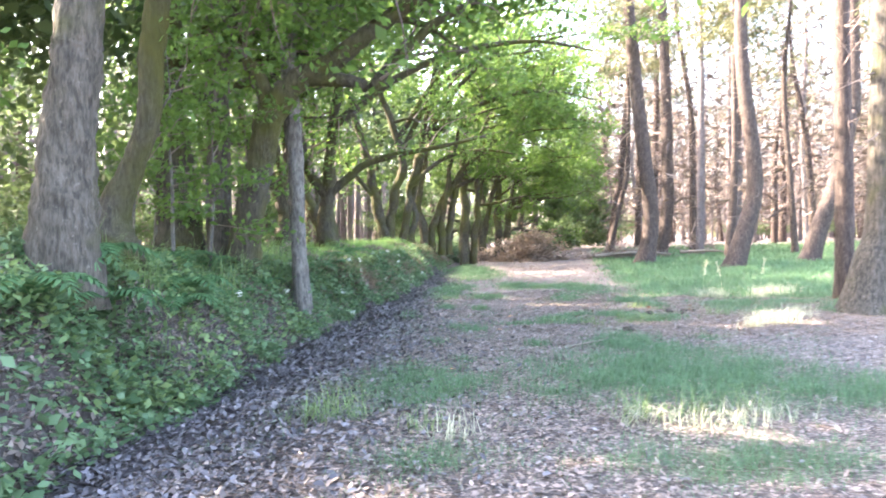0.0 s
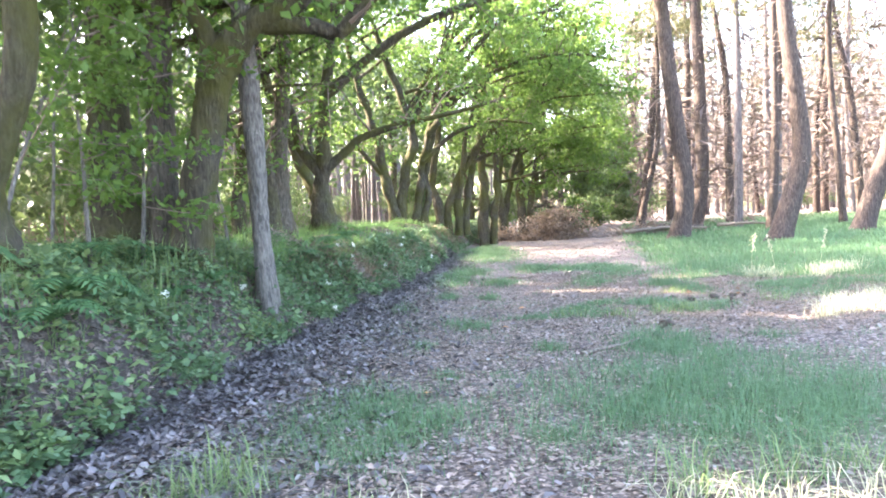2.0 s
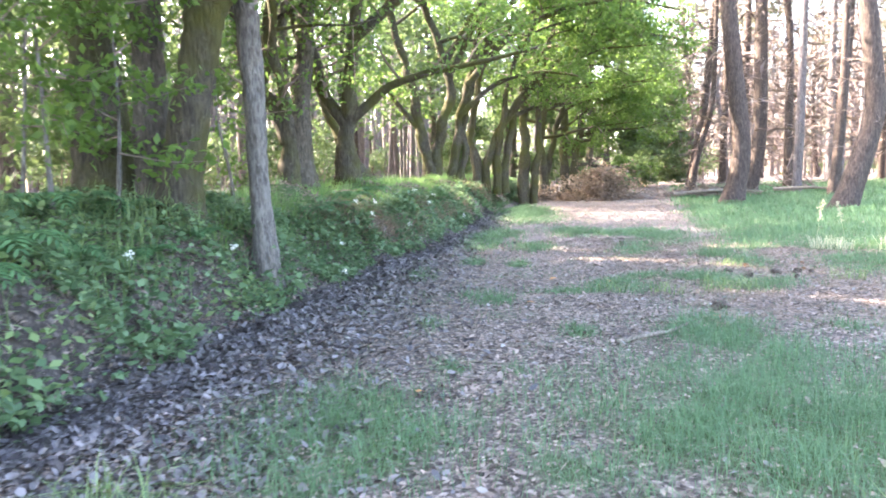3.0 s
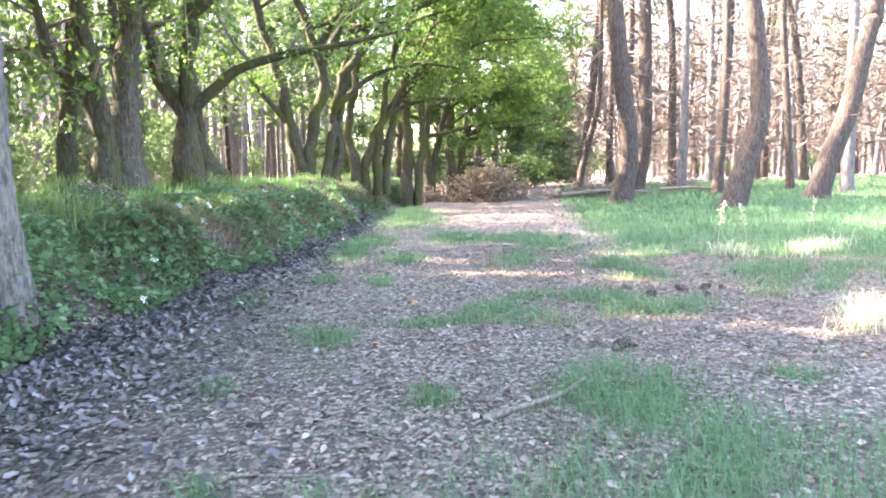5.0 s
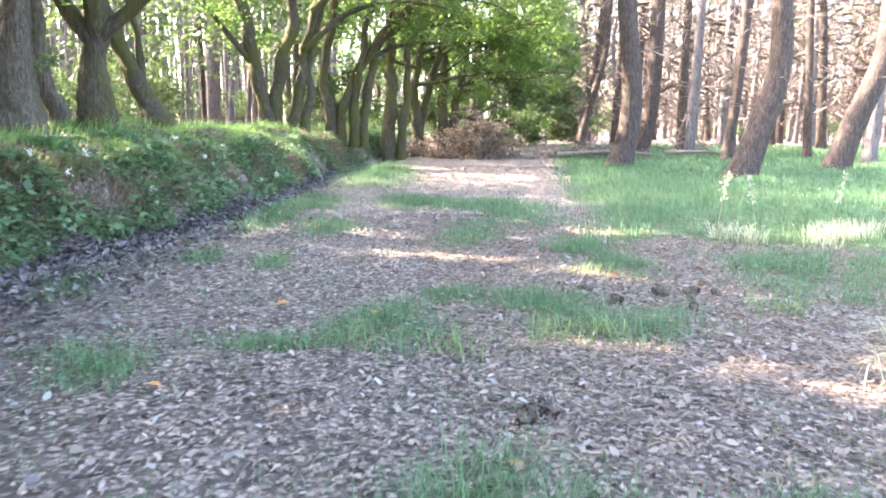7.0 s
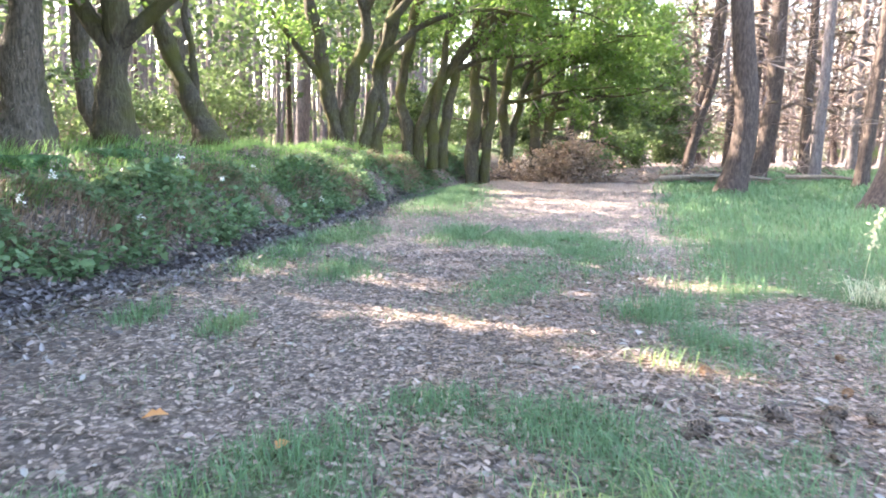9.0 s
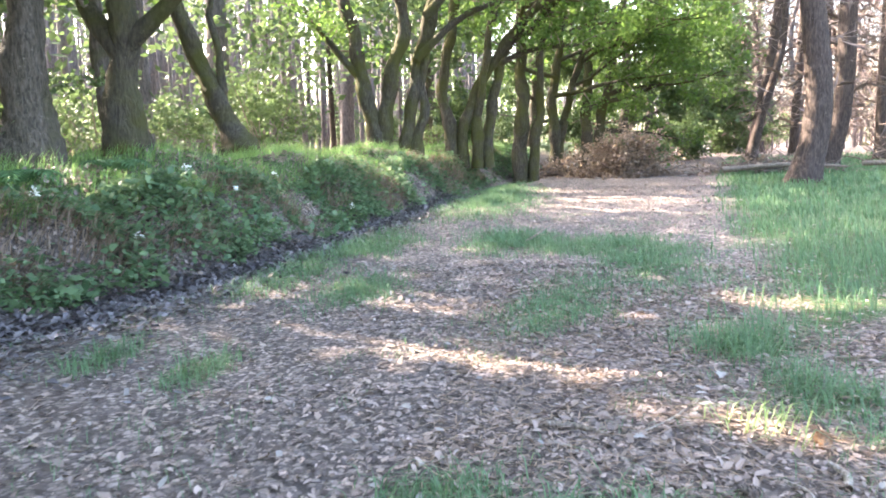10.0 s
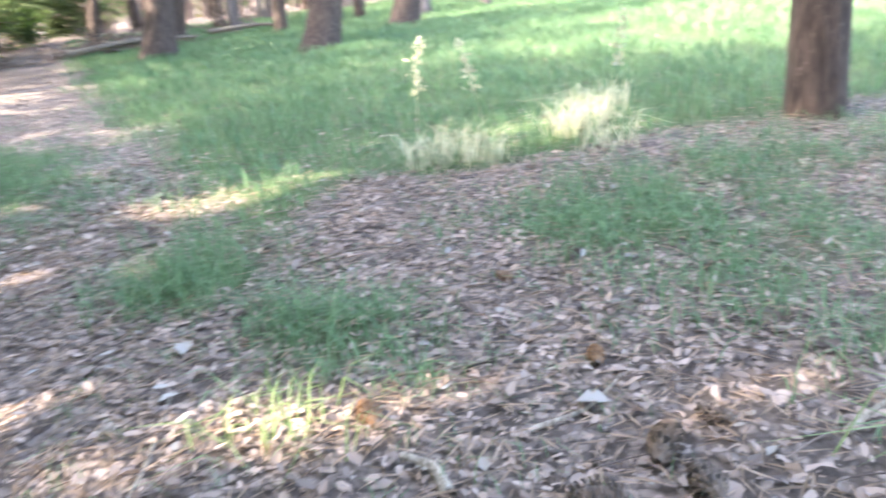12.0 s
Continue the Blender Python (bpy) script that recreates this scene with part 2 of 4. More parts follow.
def leaves(heap, at, size, tilt=0.6, wide=0.55, fold=0.12, origin=None):
    """One folded leaf at each point: two quads along a midrib, or a lobed outline."""
    at = np.asarray(at, float)
    if origin is not None:
        at = at[~lit_lane(at + origin)]
    n = len(at)
    if not n:
        return
    along, across, up = turns(n, tilt)
    s = (np.asarray(size) * np.ones(n) * rng.uniform(0.7, 1.3, n))[:, None]
    w = s * wide * 0.5
    base, tip = at, at + along * s - up * s * fold * rng.uniform(-1, 2, n)[:, None]
    mid = at + along * s * 0.5 - up * s * fold
    l1, r1 = mid + across * w + up * s * fold, mid - across * w + up * s * fold
    v = np.stack([base, r1, tip, l1], 1).reshape(-1, 3)
    k = np.arange(n)[:, None] * 4
    heap.add(v, np.concatenate([k + [0, 1, 2], k + [0, 2, 3]]))


def curled(heap, at, size, tilt=0.4):
    """A dry oval leaf with a folded rib at each point."""
    at = np.asarray(at, float)
    n = len(at)
    along, across, up = turns(n, tilt)
    s = (np.asarray(size) * np.ones(n) * rng.uniform(0.55, 1.4, n))[:, None]
    w = s * rng.uniform(0.2, 0.34, n)[:, None]
    c = s * rng.uniform(-0.1, 0.28, n)[:, None]
    j = rng.uniform(0.45, 1.25, (4, n, 1))
    q = [at, at + along * s * 0.3 * j[3] + across * w * j[0] + up * c * 0.7, at + along * s * 0.72 + across * w * 0.9 * j[1] + up * c * j[2], at + along * s + up * c * 0.4,
         at + along * s * 0.66 - across * w * 0.9 * j[2] + up * c, at + along * s * 0.3 - across * w * j[3] + up * c * 0.7 * j[0]]
    k = np.arange(n)[:, None] * 6
    heap.add(np.stack(q, 1).reshape(-1, 3), np.concatenate([k + [0, 1, 2, 3], k + [0, 3, 4, 5]]))


def blades(heap, at, height, width, lean=0.35, sweep=(0, 0)):
    """Grass: a bent, tapering blade at each point."""
    at = np.asarray(at, float)
    n = len(at)
    a = rng.uniform(0, 2 * np.pi, n)
    d = np.stack([np.cos(a) + sweep[0], np.sin(a) + sweep[1], np.zeros(n)], -1)
    side = np.stack([-np.sin(a), np.cos(a), np.zeros(n)], -1)
    h = (np.asarray(height) * np.ones(n) * rng.uniform(0.5, 1.25, n))[:, None]
    w = (np.asarray(width) * np.ones(n))[:, None] * 0.5
    bend = (rng.uniform(0.1, 1.0, n) * lean)[:, None] * h
    mid = at + d * bend * 0.35 + h * [[0, 0, 0.6]]
    tip = at + d * bend * 1.25 + h * [[0, 0, 1.0]] - bend * [[0, 0, 0.35]]
    v = np.stack([at - side * w, at + side * w, mid + side * w * 0.8, mid - side * w * 0.8, tip], 1).reshape(-1, 3)
    k = np.arange(n)[:, None] * 5
    heap.add(v, k + [0, 1, 2, 3], k + [3, 2, 4])


# ---- the lie of the land ----
def ripple(x, y, s):
    return (np.sin(x * 1.7 * s + 1.3) * np.cos(y * 1.3 * s + 0.4) + 0.6 * np.sin(x * 3.1 * s - y * 2.3 * s + 2) + 0.4 * np.cos(y * 5.3 * s + x * 1.1 * s)) / 2


BANK_Y = (-30, 0, 6, 7.3, 9.4, 11, 13, 15.4, 17, 18.5, 20, 22, 24.5, 28.5, 35.5, 47, 60, 120)
BANK_X = (-4.4, -3.0, -2.5, -2.2, -1.95, -1.9, -1.6, -1.3, -1.05, -0.7, -0.2, 0.0, 0.35, 0.8, 1.7, 4.2, 6.5, 12.0)


def bank_foot(y):
    return np.interp(y, BANK_Y, BANK_X)


def smooth(e0, e1, v):
    s = np.clip((v - e0) / (e1 - e0), 0, 1)
    return s * s * (3 - 2 * s)


def height(x, y):
    x, y = np.asarray(x, float), np.asarray(y, float)
    foot = bank_foot(y) + 0.2 * np.sin(y * 1.1) * np.sin(y * 0.43 + 1) + 0.1 * np.sin(y * 2.3) + 0.07 * np.sin(y * 4.7 + 1)
    crest = np.interp(y, (0, 7.4, 8.6, 10, 13, 20, 60), (1.8, 1.7, 1.35, 1.2, 1.2, 1.2, 1.05))
    rise = 0.012 * np.clip(y - 15, 0, 45) + 0.008 * np.clip(x - 6, 0, 30)
    bank = crest * (0.62 * smooth(-0.05, 0.75, foot - x) + 0.38 * smooth(0.4, 2.1, foot - x)) - 0.35 * smooth(2.2, 5.0, foot - x)
    bank = bank * (1 + 0.08 * np.sin(y * 1.3 + x) + 0.05 * np.sin(y * 3.1 - x) + 0.03 * np.sin(y * 6.1) + 0.11 * ripple(x * 0.6, y, 0.75) * (y > 14))
    ditch = -0.14 * np.exp(-((x - foot - 0.45) / 0.5) ** 2)
    bumpy = 0.03 * ripple(x, y, 0.9) + 0.015 * ripple(x + 3, y - 2, 3.1)
    return rise + bank + ditch + bumpy * (1 + 2 * (foot - x > 0))


# patches of grass: middle x, y, half widths, blade height, share covered
PATCHES = (
    (0.2, 8.05, 0.65, 0.95, 0.16, 0.9), (3.0, 8.1, 1.45, 1.35, 0.18, 1.0), (3.2, 10.6, 0.5, 0.78, 0.16, 1.0), (3.1, 9.5, 0.7, 0.5, 0.14, 0.5), (4.7, 7.0, 0.9, 0.9, 0.16, 0.6), (2.3, 5.2, 0.9, 0.5, 0.14, 0.7), (0.3, 5.4, 0.6, 0.4, 0.12, 0.6),
    (-0.6, 6.9, 0.3, 0.3, 0.14, 0.6), (1.42, 7.55, 0.22, 0.25, 0.12, 0.9), (1.92, 10.92, 0.17, 0.24, 0.12, 1.0), (0.75, 9.55, 0.14, 0.16, 0.11, 0.8), (1.29, 9.54, 0.13, 0.16, 0.11, 0.8), (1.08, 12.85, 0.34, 0.42, 0.12, 0.8),
    (2.86, 13.6, 0.36, 0.6, 0.13, 0.8), (3.64, 14.5, 0.55, 0.32, 0.12, 0.7), (4.45, 13.65, 0.6, 0.45, 0.16, 0.7), (0.46, 11.3, 0.14, 0.24, 0.12, 0.8), (4.45, 10.9, 0.22, 0.2, 0.12, 0.8), (0.1, 15.0, 0.2, 0.45, 0.14, 0.7),
    (4.04, 18.6, 0.35, 0.9, 0.12, 0.8), (1.0, 20.0, 0.42, 1.5, 0.15, 0.8), (2.0, 18.7, 0.4, 0.85, 0.13, 0.8), (3.3, 22.3, 0.6, 0.9, 0.15, 0.9), (4.9, 20.4, 0.6, 1.5, 0.13, 0.8), (1.3, 21.9, 0.6, 1.2, 0.16, 0.9), (0.85, 16.4, 0.2, 0.42, 0.14, 0.8),
    (1.62, 16.3, 0.18, 0.4, 0.13, 0.8), (3.37, 14.75, 0.28, 0.22, 0.1, 0.7), (4.1, 14.35, 0.38, 0.36, 0.15, 0.8), (2.5, 13.25, 0.4, 0.26, 0.13, 0.55), (1.9, 13.2, 0.3, 0.2, 0.12, 0.8), (2.66, 13.8, 0.3, 0.28, 0.11, 0.6), (5.2, 16.0, 0.34, 0.42, 0.16, 0.9),
    (3.7, 17.75, 0.32, 0.6, 0.13, 0.8), (4.3, 21.7, 1.3, 0.9, 0.13, 0.8), (5.15, 17.0, 0.42, 0.4, 0.2, 1.0), (7.0, 16.0, 0.7, 0.7, 0.13, 0.85), (6.9, 15.1, 0.7, 0.4, 0.13, 0.6), (2.4, 30.5, 1.0, 4.5, 0.15, 0.9), (5.33, 15.47, 0.1, 0.12, 0.12, 0.8), (8.0, 16.0, 1.2, 0.5, 0.14, 0.55), (9.6, 15.0, 1.6, 0.8, 0.13, 0.5),
    (11.5, 14.6, 1.2, 0.8, 0.14, 0.5), (8.6, 14.2, 0.8, 0.4, 0.12, 0.5), (6.6, 14.4, 0.5, 0.3, 0.14, 0.5), (5.0, 14.15, 0.3, 0.2, 0.1, 0.6), (4.0, 9.8, 0.5, 0.4, 0.12, 0.4))


def meadow(x, y):
    edge = np.interp(y, (14.2, 16.6, 17.3, 19.5, 24.5, 32, 38, 60), (7.4, 5.15, 5.2, 5.8, 6.7, 8.3, 9.6, 15)) + 0.35 * ripple(x, y, 1.1)
    front = 16.7 + 0.2 * ripple(x + 5, y, 1.2) + 0.9 * np.exp(-((x - 6.7) / 0.8) ** 2) - 1.3 * np.clip((x - 8.4) / 3, 0, 1)
    return np.clip((x - edge + 0.35) / 1.0, 0, 1) ** 1.3 * np.clip((y - front) / 0.6, 0, 1) * np.clip((62 - y) / 15, 0, 1) * np.clip((48 - x) / 10, 0, 1)


def turf(x, y):
    g = meadow(x, y)
    for cx, cy, rx, ry, h, share in PATCHES:
        d = ((x - cx) / rx) ** 2 + ((y - cy) / ry) ** 2 + 0.35 * ripple(x, y, 3.0)
        g = np.maximum(g, 0.75 * share * np.clip((1.1 - d) / 0.9, 0, 1))
    d = bank_foot(y) - x
    return np.maximum(g, smooth(0.7, 1.4, d) * np.clip((y - 13) / 4, 0, 1) * (d < 4.0))


def grow(start, end, first, last, step):
    """Grid lines: even steps from first to last, wider and wider outside."""
    mid = list(np.arange(first, last + 1e-6, step))
    out, v, s = [], last, step
    while v < end:
        s *= 1.25
        v += s
        out.append(min(v, end))
    low, v, s = [], first, step
    while v > start:
        s *= 1.25
        v -= s
        low.append(max(v, start))
    return np.array(low[::-1] + mid + out)


gx, gy = grow(-900, 900, -6.0, 9.0, 0.11), grow(-400, 1500, 2.0, 28.0, 0.12)
X, Y = np.meshgrid(gx, gy, indexing="ij")
Z = height(X, Y)
i, j = np.meshgrid(np.arange(len(gx) - 1), np.arange(len(gy) - 1), indexing="ij")
m = len(gy)
ground_mesh = mesh_of("ground", np.stack([X, Y, Z], -1).reshape(-1, 3), [np.stack([i * m + j, (i + 1) * m + j, (i + 1) * m + j + 1, i * m + j + 1], -1).reshape(-1, 4)], SOIL)
ground_mesh.attributes.new("turf", "FLOAT", "POINT").data.foreach_set("value", turf(X, Y).ravel().astype(np.float32))
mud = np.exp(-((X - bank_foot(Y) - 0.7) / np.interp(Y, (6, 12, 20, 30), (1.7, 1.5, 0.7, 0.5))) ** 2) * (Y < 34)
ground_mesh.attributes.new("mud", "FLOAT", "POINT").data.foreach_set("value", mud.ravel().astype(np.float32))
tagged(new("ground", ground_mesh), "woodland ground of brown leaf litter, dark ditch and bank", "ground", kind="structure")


# ---- trees ----
def leaf_spray(heap, line, count, spread, size, tilt=0.7, origin=None):
    """Leaves along the outer part of a branch."""
    p = np.asarray(line)[:, :3]
    k = rng.uniform(len(p) * 0.25, len(p) - 1.01, count)
    a = k.astype(int)
    at = p[a] + (p[a + 1] - p[a]) * (k - a)[:, None] + rng.normal(0, 1, (count, 3)) * [spread, spread, spread * 0.55]
    leaves(heap, at, size, tilt, 0.6, 0.12, origin)


def branch_line(start, way, length, radius, droop=0.0, wobble=0.12, n=5):
    """A crooked limb from start along way."""
    p, d, out = np.array(start, float), np.array(way, float), []
    d /= np.linalg.norm(d)
    for k in range(n + 1):
        out.append([*p, radius * (1 - 0.85 * k / n)])
        d = d + rng.normal(0, wobble, 3) + [0, 0, -droop]
        d /= np.linalg.norm(d)
        p = p + d * length / n
    return spline(out, 3)


def gnarled(line, y, phase):
    """Crooks a far stem and slims it: the trees deeper in stand thinner and more twisted."""
    if y > 19:
        rise = np.clip(line[:, 2] / 2.0, 0, 1)
        line[:, 0] += rise * (0.035 * np.sin(line[:, 2] * 2.1 + phase) + 0.03 * np.sin(line[:, 2] * 4.7 + 2 * phase))
        line[:, 1] += rise * 0.06 * np.cos(line[:, 2] * 2.6 + phase)
        line[:, 3] *= 0.9 + 0.08 * np.sin(line[:, 2] * 5.3 + phase)
    return line


def oak(y, trunk, label, mat=OAK, limbs=(), top=9.0, reach=(1.0, 0.2), crown=5, leaf=900, low=3.6, spread=4.2, flare=0.28, leaf_mat=None, name="oak_tree", stems=(), leaf_size=0.13):
    """A broadleaf tree: its trunk as rows of x, z, radius in the upright plane at y; limbs and further stems likewise."""
    x0, z0 = trunk[0][0], trunk[0][1]
    z0 = float(height(x0, y)) - 0.15
    tree = thing(name, (x0, y, z0), label, "tree", "trees along the bank")
    base = np.array([x0, y, z0])
    def local(rows, dy=0.0):
        return [[x - x0, dy * k / max(1, len(rows) - 1), z - z0, r] for k, (x, z, r) in enumerate(rows)]
    def carry(rows):
        (xa, za, ra), (xb, zb, rb) = rows[-2], rows[-1]
        if zb < top - 1:
            lean = np.clip((xb - xa) / max(0.3, zb - za), -0.35, 0.35)
            rows = list(rows) + [(xb + lean * (top - zb) * 0.5, zb + (top - zb) * 0.55, rb * 0.7), (xb + lean * (top - zb), top, rb * 0.25)]
        return rows
    main = local(carry([(x0, z0, trunk[0][2])] + [r for r in trunk if r[1] > z0 + 0.25]))
    lines = [gnarled(spline(main, 9), y, x0 * 3 + y)]
    h = Heap()
    tube(h, lines[0], 16, 0.11, y * 3.1 + x0, flare)
    part("trunk", h.mesh("trunk", mat), tree)
    for rows in stems:
        rows = [(rows[0][0], z0, rows[0][2])] + [r for r in rows if r[1] > z0 + 0.25]
        h = Heap()
        line = gnarled(spline(local(carry(rows), rng.uniform(-0.6, 0.6)), 9), y, rows[0][0] * 5)
        tube(h, line, 12, 0.12, rows[0][0] * 7, flare)
        part("stem", h.mesh("stem", mat), tree)
        lines.append(line)
    foliage_heap, twigs = Heap(), Heap()
    for rows in limbs:
        h, line = Heap(), spline(local(rows, rng.uniform(-0.3, 0.3)), 5)
        tube(h, line, 9, 0.08, rows[0][0] * 5)
        part("limb", h.mesh("limb", mat), tree)
        for k in range(9):
            a = line[int(len(line) * (0.32 + 0.075 * k))]
            t = branch_line(a[:3], [rng.normal(0.2, 0.6), rng.normal(0, 0.7), rng.normal(0.35, 0.3)], rng.uniform(0.9, 1.8), a[3] * 0.4, 0.02)
            tube(twigs, t, 4)
            leaf_spray(foliage_heap, t, leaf // (8 if y < 30 else 4), 0.28, leaf_size, 0.7, base)
    for k in range(crown):
        line = lines[k % len(lines)]
        ok = [q for q in line if q[2] + z0 > low]
        if not ok:
            continue
        a = ok[int(rng.uniform(0, 0.9) * len(ok))]
        ang = math.atan2(reach[1], reach[0]) + rng.normal(0, 1.0)
        way = [math.cos(ang), math.sin(ang), rng.uniform(0.1, 0.6)]
        limb = branch_line(a[:3], way, rng.uniform(0.55, 1.1) * spread, max(0.04, min(0.12, a[3] * 0.55)), 0.02, 0.16)
        h = Heap()
        tube(h, limb, 7, 0.08, k)
        part("limb", h.mesh("limb", mat), tree)
        for q in range(5):
            b = limb[int(len(limb) * (0.3 + 0.14 * q))]
            t = branch_line(b[:3], np.array(way) * 0.6 + rng.normal(0, 0.65, 3), rng.uniform(0.8, 2.0), max(0.014, b[3] * 0.45), 0.06, 0.16, 3)
            tube(twigs, t, 4)
            leaf_spray(foliage_heap, t, leaf // 5, 0.3, leaf_size, 0.7, base)
            for _ in range(2):
                b2 = t[int(rng.uniform(0.3, 0.9) * len(t))]
                t2 = branch_line(b2[:3], rng.normal(0, 1, 3) * [1, 1, 0.6], rng.uniform(0.4, 0.9), 0.01, 0.05, 0.15, 2)
                tube(twigs, t2, 3)
                leaf_spray(foliage_heap, t2, leaf // 12, 0.2, leaf_size, 0.7, base)
    if twigs.n:
        tagged(part("twig_growth", twigs.mesh("twig_growth", TWIG), tree), "thin brown twigs", kind="stuff")
    # coarse leaf clumps round the treetop, added high up to shade the track
    for _ in range(9):
        c = lines[0][-1][:3] + rng.normal(0, 1, 3) * [1.9, 1.9, 0.9] + [0.4, 0, 0.8]
        leaves(foliage_heap, c + rng.normal(0, 1, (170, 3)) * [0.8, 0.8, 0.6], 0.26, 0.7, 0.65, 0.12, base)
    if foliage_heap.n:
        part("crown", foliage_heap.mesh("crown", leaf_mat or OAK_LEAF), tree, "fresh green leaves of the crown")
    return tree


def pine_parts(tree, line, mat, top, dead, needles, seed, side=1.0, far=False):
    """Trunk, dead whorled branches and a high crown for a pine whose trunk follows line (local)."""
    h = Heap()
    tube(h, spline(line, 5), 12, 0.035, seed, 0.35)
    trunk = part("trunk", h.mesh("trunk", mat), tree)
    full = spline(line, 5)
    z = full[:, 2]
    joined = Heap()
    for k in range(dead):
        hz = rng.uniform(0.14, 0.78) * top
        c = np.array([np.interp(hz, z, full[:, a]) for a in range(4)])
        a = rng.uniform(0, 2 * np.pi)
        twig = joined if far else Heap()
        b = branch_line(c[:3], [math.cos(a), math.sin(a), rng.uniform(-0.15, 0.3)], rng.uniform(0.4, 2.2) * side, 0.018, 0.02, 0.16, 2 if far else 4)
        tube(twig, b, 3)
        for _ in range(2 if far else 5):
            q = b[int(rng.uniform(0.3, 1) * (len(b) - 1))]
            t = branch_line(q[:3], [math.cos(a) + rng.normal(0, 0.7), math.sin(a) + rng.normal(0, 0.7), rng.normal(0, 0.4)], rng.uniform(0.2, 0.8), 0.008, 0.02, 0.2, 1 if far else 2)
            tube(twig, t, 3)
        if not far:
            part("dead_branch", twig.mesh("dead_branch", TWIG), trunk, "bare dead side branch")
    if joined.n:
        tagged(part("dead_branches", joined.mesh("dead_branches", TWIG), tree, "bare dead side branches"), kind="stuff")
    if needles:
        crown = Heap()
        for k in range(14):
            hz = rng.uniform(0.62, 1.0) * top
            c = np.array([np.interp(hz, z, full[:, a]) for a in range(4)])
            a = rng.uniform(0, 2 * np.pi)
            b = branch_line(c[:3], [math.cos(a), math.sin(a), 0.25], (1.25 - hz / top) * 5.0 * side, 0.03, 0.0, 0.12, 4)
            p = b[:, :3]
            at = p[rng.integers(len(p) // 4, len(p), needles // 14)] + rng.normal(0, 0.35, (needles // 14, 3)) * [1, 1, 0.5]
            leaves(crown, at, 0.42, 0.8, 0.22)
        part("crown", crown.mesh("crown", NEEDLE), tree, "sparse needle crown high up")


def pine(y, trunk, label, mat=PINE, top=17.0, dead=26, needles=1400):
    x0 = trunk[0][0]
    z0 = float(height(x0, y)) - 0.3
    tree = thing("pine_tree", (x0, y, z0), label, "tree", "pines beside the track")
    rows = [(x0, z0, trunk[0][2])] + [r for r in trunk if r[1] > z0 + 0.6]
    (xa, za, ra), (xb, zb, rb) = rows[-2], rows[-1]
    rows += [(xb + (xb - xa) * 0.3, (zb + top) / 2, rb * 0.75), (xb, top, 0.03)]
    pine_parts(tree, [[x - x0, 0.0, z - z0, r] for x, z, r in rows], mat, top - z0, dead, needles, x0 + y)
    return tree


# the bank's oaks, from the first passed to the far clump
oak(7.45, [(-3.13, 1.76, 0.31), (-3.11, 2.23, 0.26), (-3.05, 2.77, 0.24), (-2.99, 3.29, 0.225), (-2.92, 3.82, 0.21)], "thick old oak with pale lichen-grey bark on the bank", OAK, top=9, crown=5, leaf=330, low=4.8, flare=0.25)
oak(9.5, [(-3.54, 1.48, 0.31), (-3.5, 1.89, 0.215), (-3.22, 2.5, 0.144), (-3.03, 3.11, 0.144), (-2.98, 3.8, 0.15), (-2.9, 4.48, 0.15)], "leaning oak rising from a mossy stump", MOSSY, top=8, crown=5, leaf=300, flare=0.6, low=4.2)
oak(13.4, [(-3.88, 2.05, 0.37), (-3.94, 2.88, 0.31), (-3.98, 3.79, 0.25), (-3.96, 4.7, 0.215), (-3.96, 5.62, 0.19)], "ivy-clad mossy oak trunk behind the bank edge", MOSSY, top=9.5, crown=6, leaf=330, low=3.4, spread=2.6)
oak(13.2, [(-3.14, 1.93, 0.22), (-3.14, 2.82, 0.2), (-3.12, 3.72, 0.188), (-3.09, 4.61, 0.185), (-3.05, 5.5, 0.185)], "straight brown oak trunk on the bank", OAK, top=10, crown=5, leaf=330, low=4.6, spread=3)
oak(12.8, [(-2.64, 1.38, 0.27), (-2.44, 2.49, 0.235), (-2.28, 3.18, 0.225), (-2.15, 3.69, 0.25), (-1.74, 4.19, 0.2), (-1.21, 4.46, 0.175), (-0.68, 4.87, 0.15), (-0.19, 5.23, 0.135), (0.9, 6.0, 0.1), (2.2, 6.7, 0.05)],
    "mossy oak whose main limb arches over the track", MOSSY, limbs=[[(-2.22, 3.61, 0.15), (-2.27, 4.13, 0.12), (-2.51, 4.57, 0.104), (-2.74, 5.18, 0.09), (-2.8, 6.4, 0.06)], [(-1.55, 4.25, 0.14), (-0.88, 4.2, 0.115), (-0.5, 4.1, 0.105), (-0.18, 4.42, 0.1), (0.27, 4.86, 0.085), (0.62, 5.19, 0.075), (1.6, 5.7, 0.04)]], top=6.8, crown=6, leaf=330, low=5.2, spread=3.5)
oak(13.3, [(-1.78, 0.42, 0.17), (-1.82, 1.4, 0.128), (-1.83, 2.1, 0.132), (-1.85, 2.87, 0.14), (-1.88, 3.6, 0.15), (-1.92, 4.13, 0.145), (-1.95, 5.8, 0.13)], "slim grey-barked oak at the foot of the bank", GREY, top=9, crown=5, leaf=330, low=4.8, flare=0.3)
oak(19.8, [(-3.12, 1.7, 0.25), (-3.13, 2.4, 0.17), (-3.17, 3.21, 0.135), (-3.31, 3.91, 0.12), (-3.34, 4.69, 0.105)], "oak with a mossy side limb bent away from the track", MOSSY,
    limbs=[[(-3.13, 2.3, 0.17), (-3.26, 2.76, 0.165), (-3.51, 3.22, 0.15), (-3.92, 3.58, 0.12), (-4.06, 4.12, 0.09), (-4.3, 5.4, 0.06)]], top=9, crown=4, leaf=330, low=4.5)
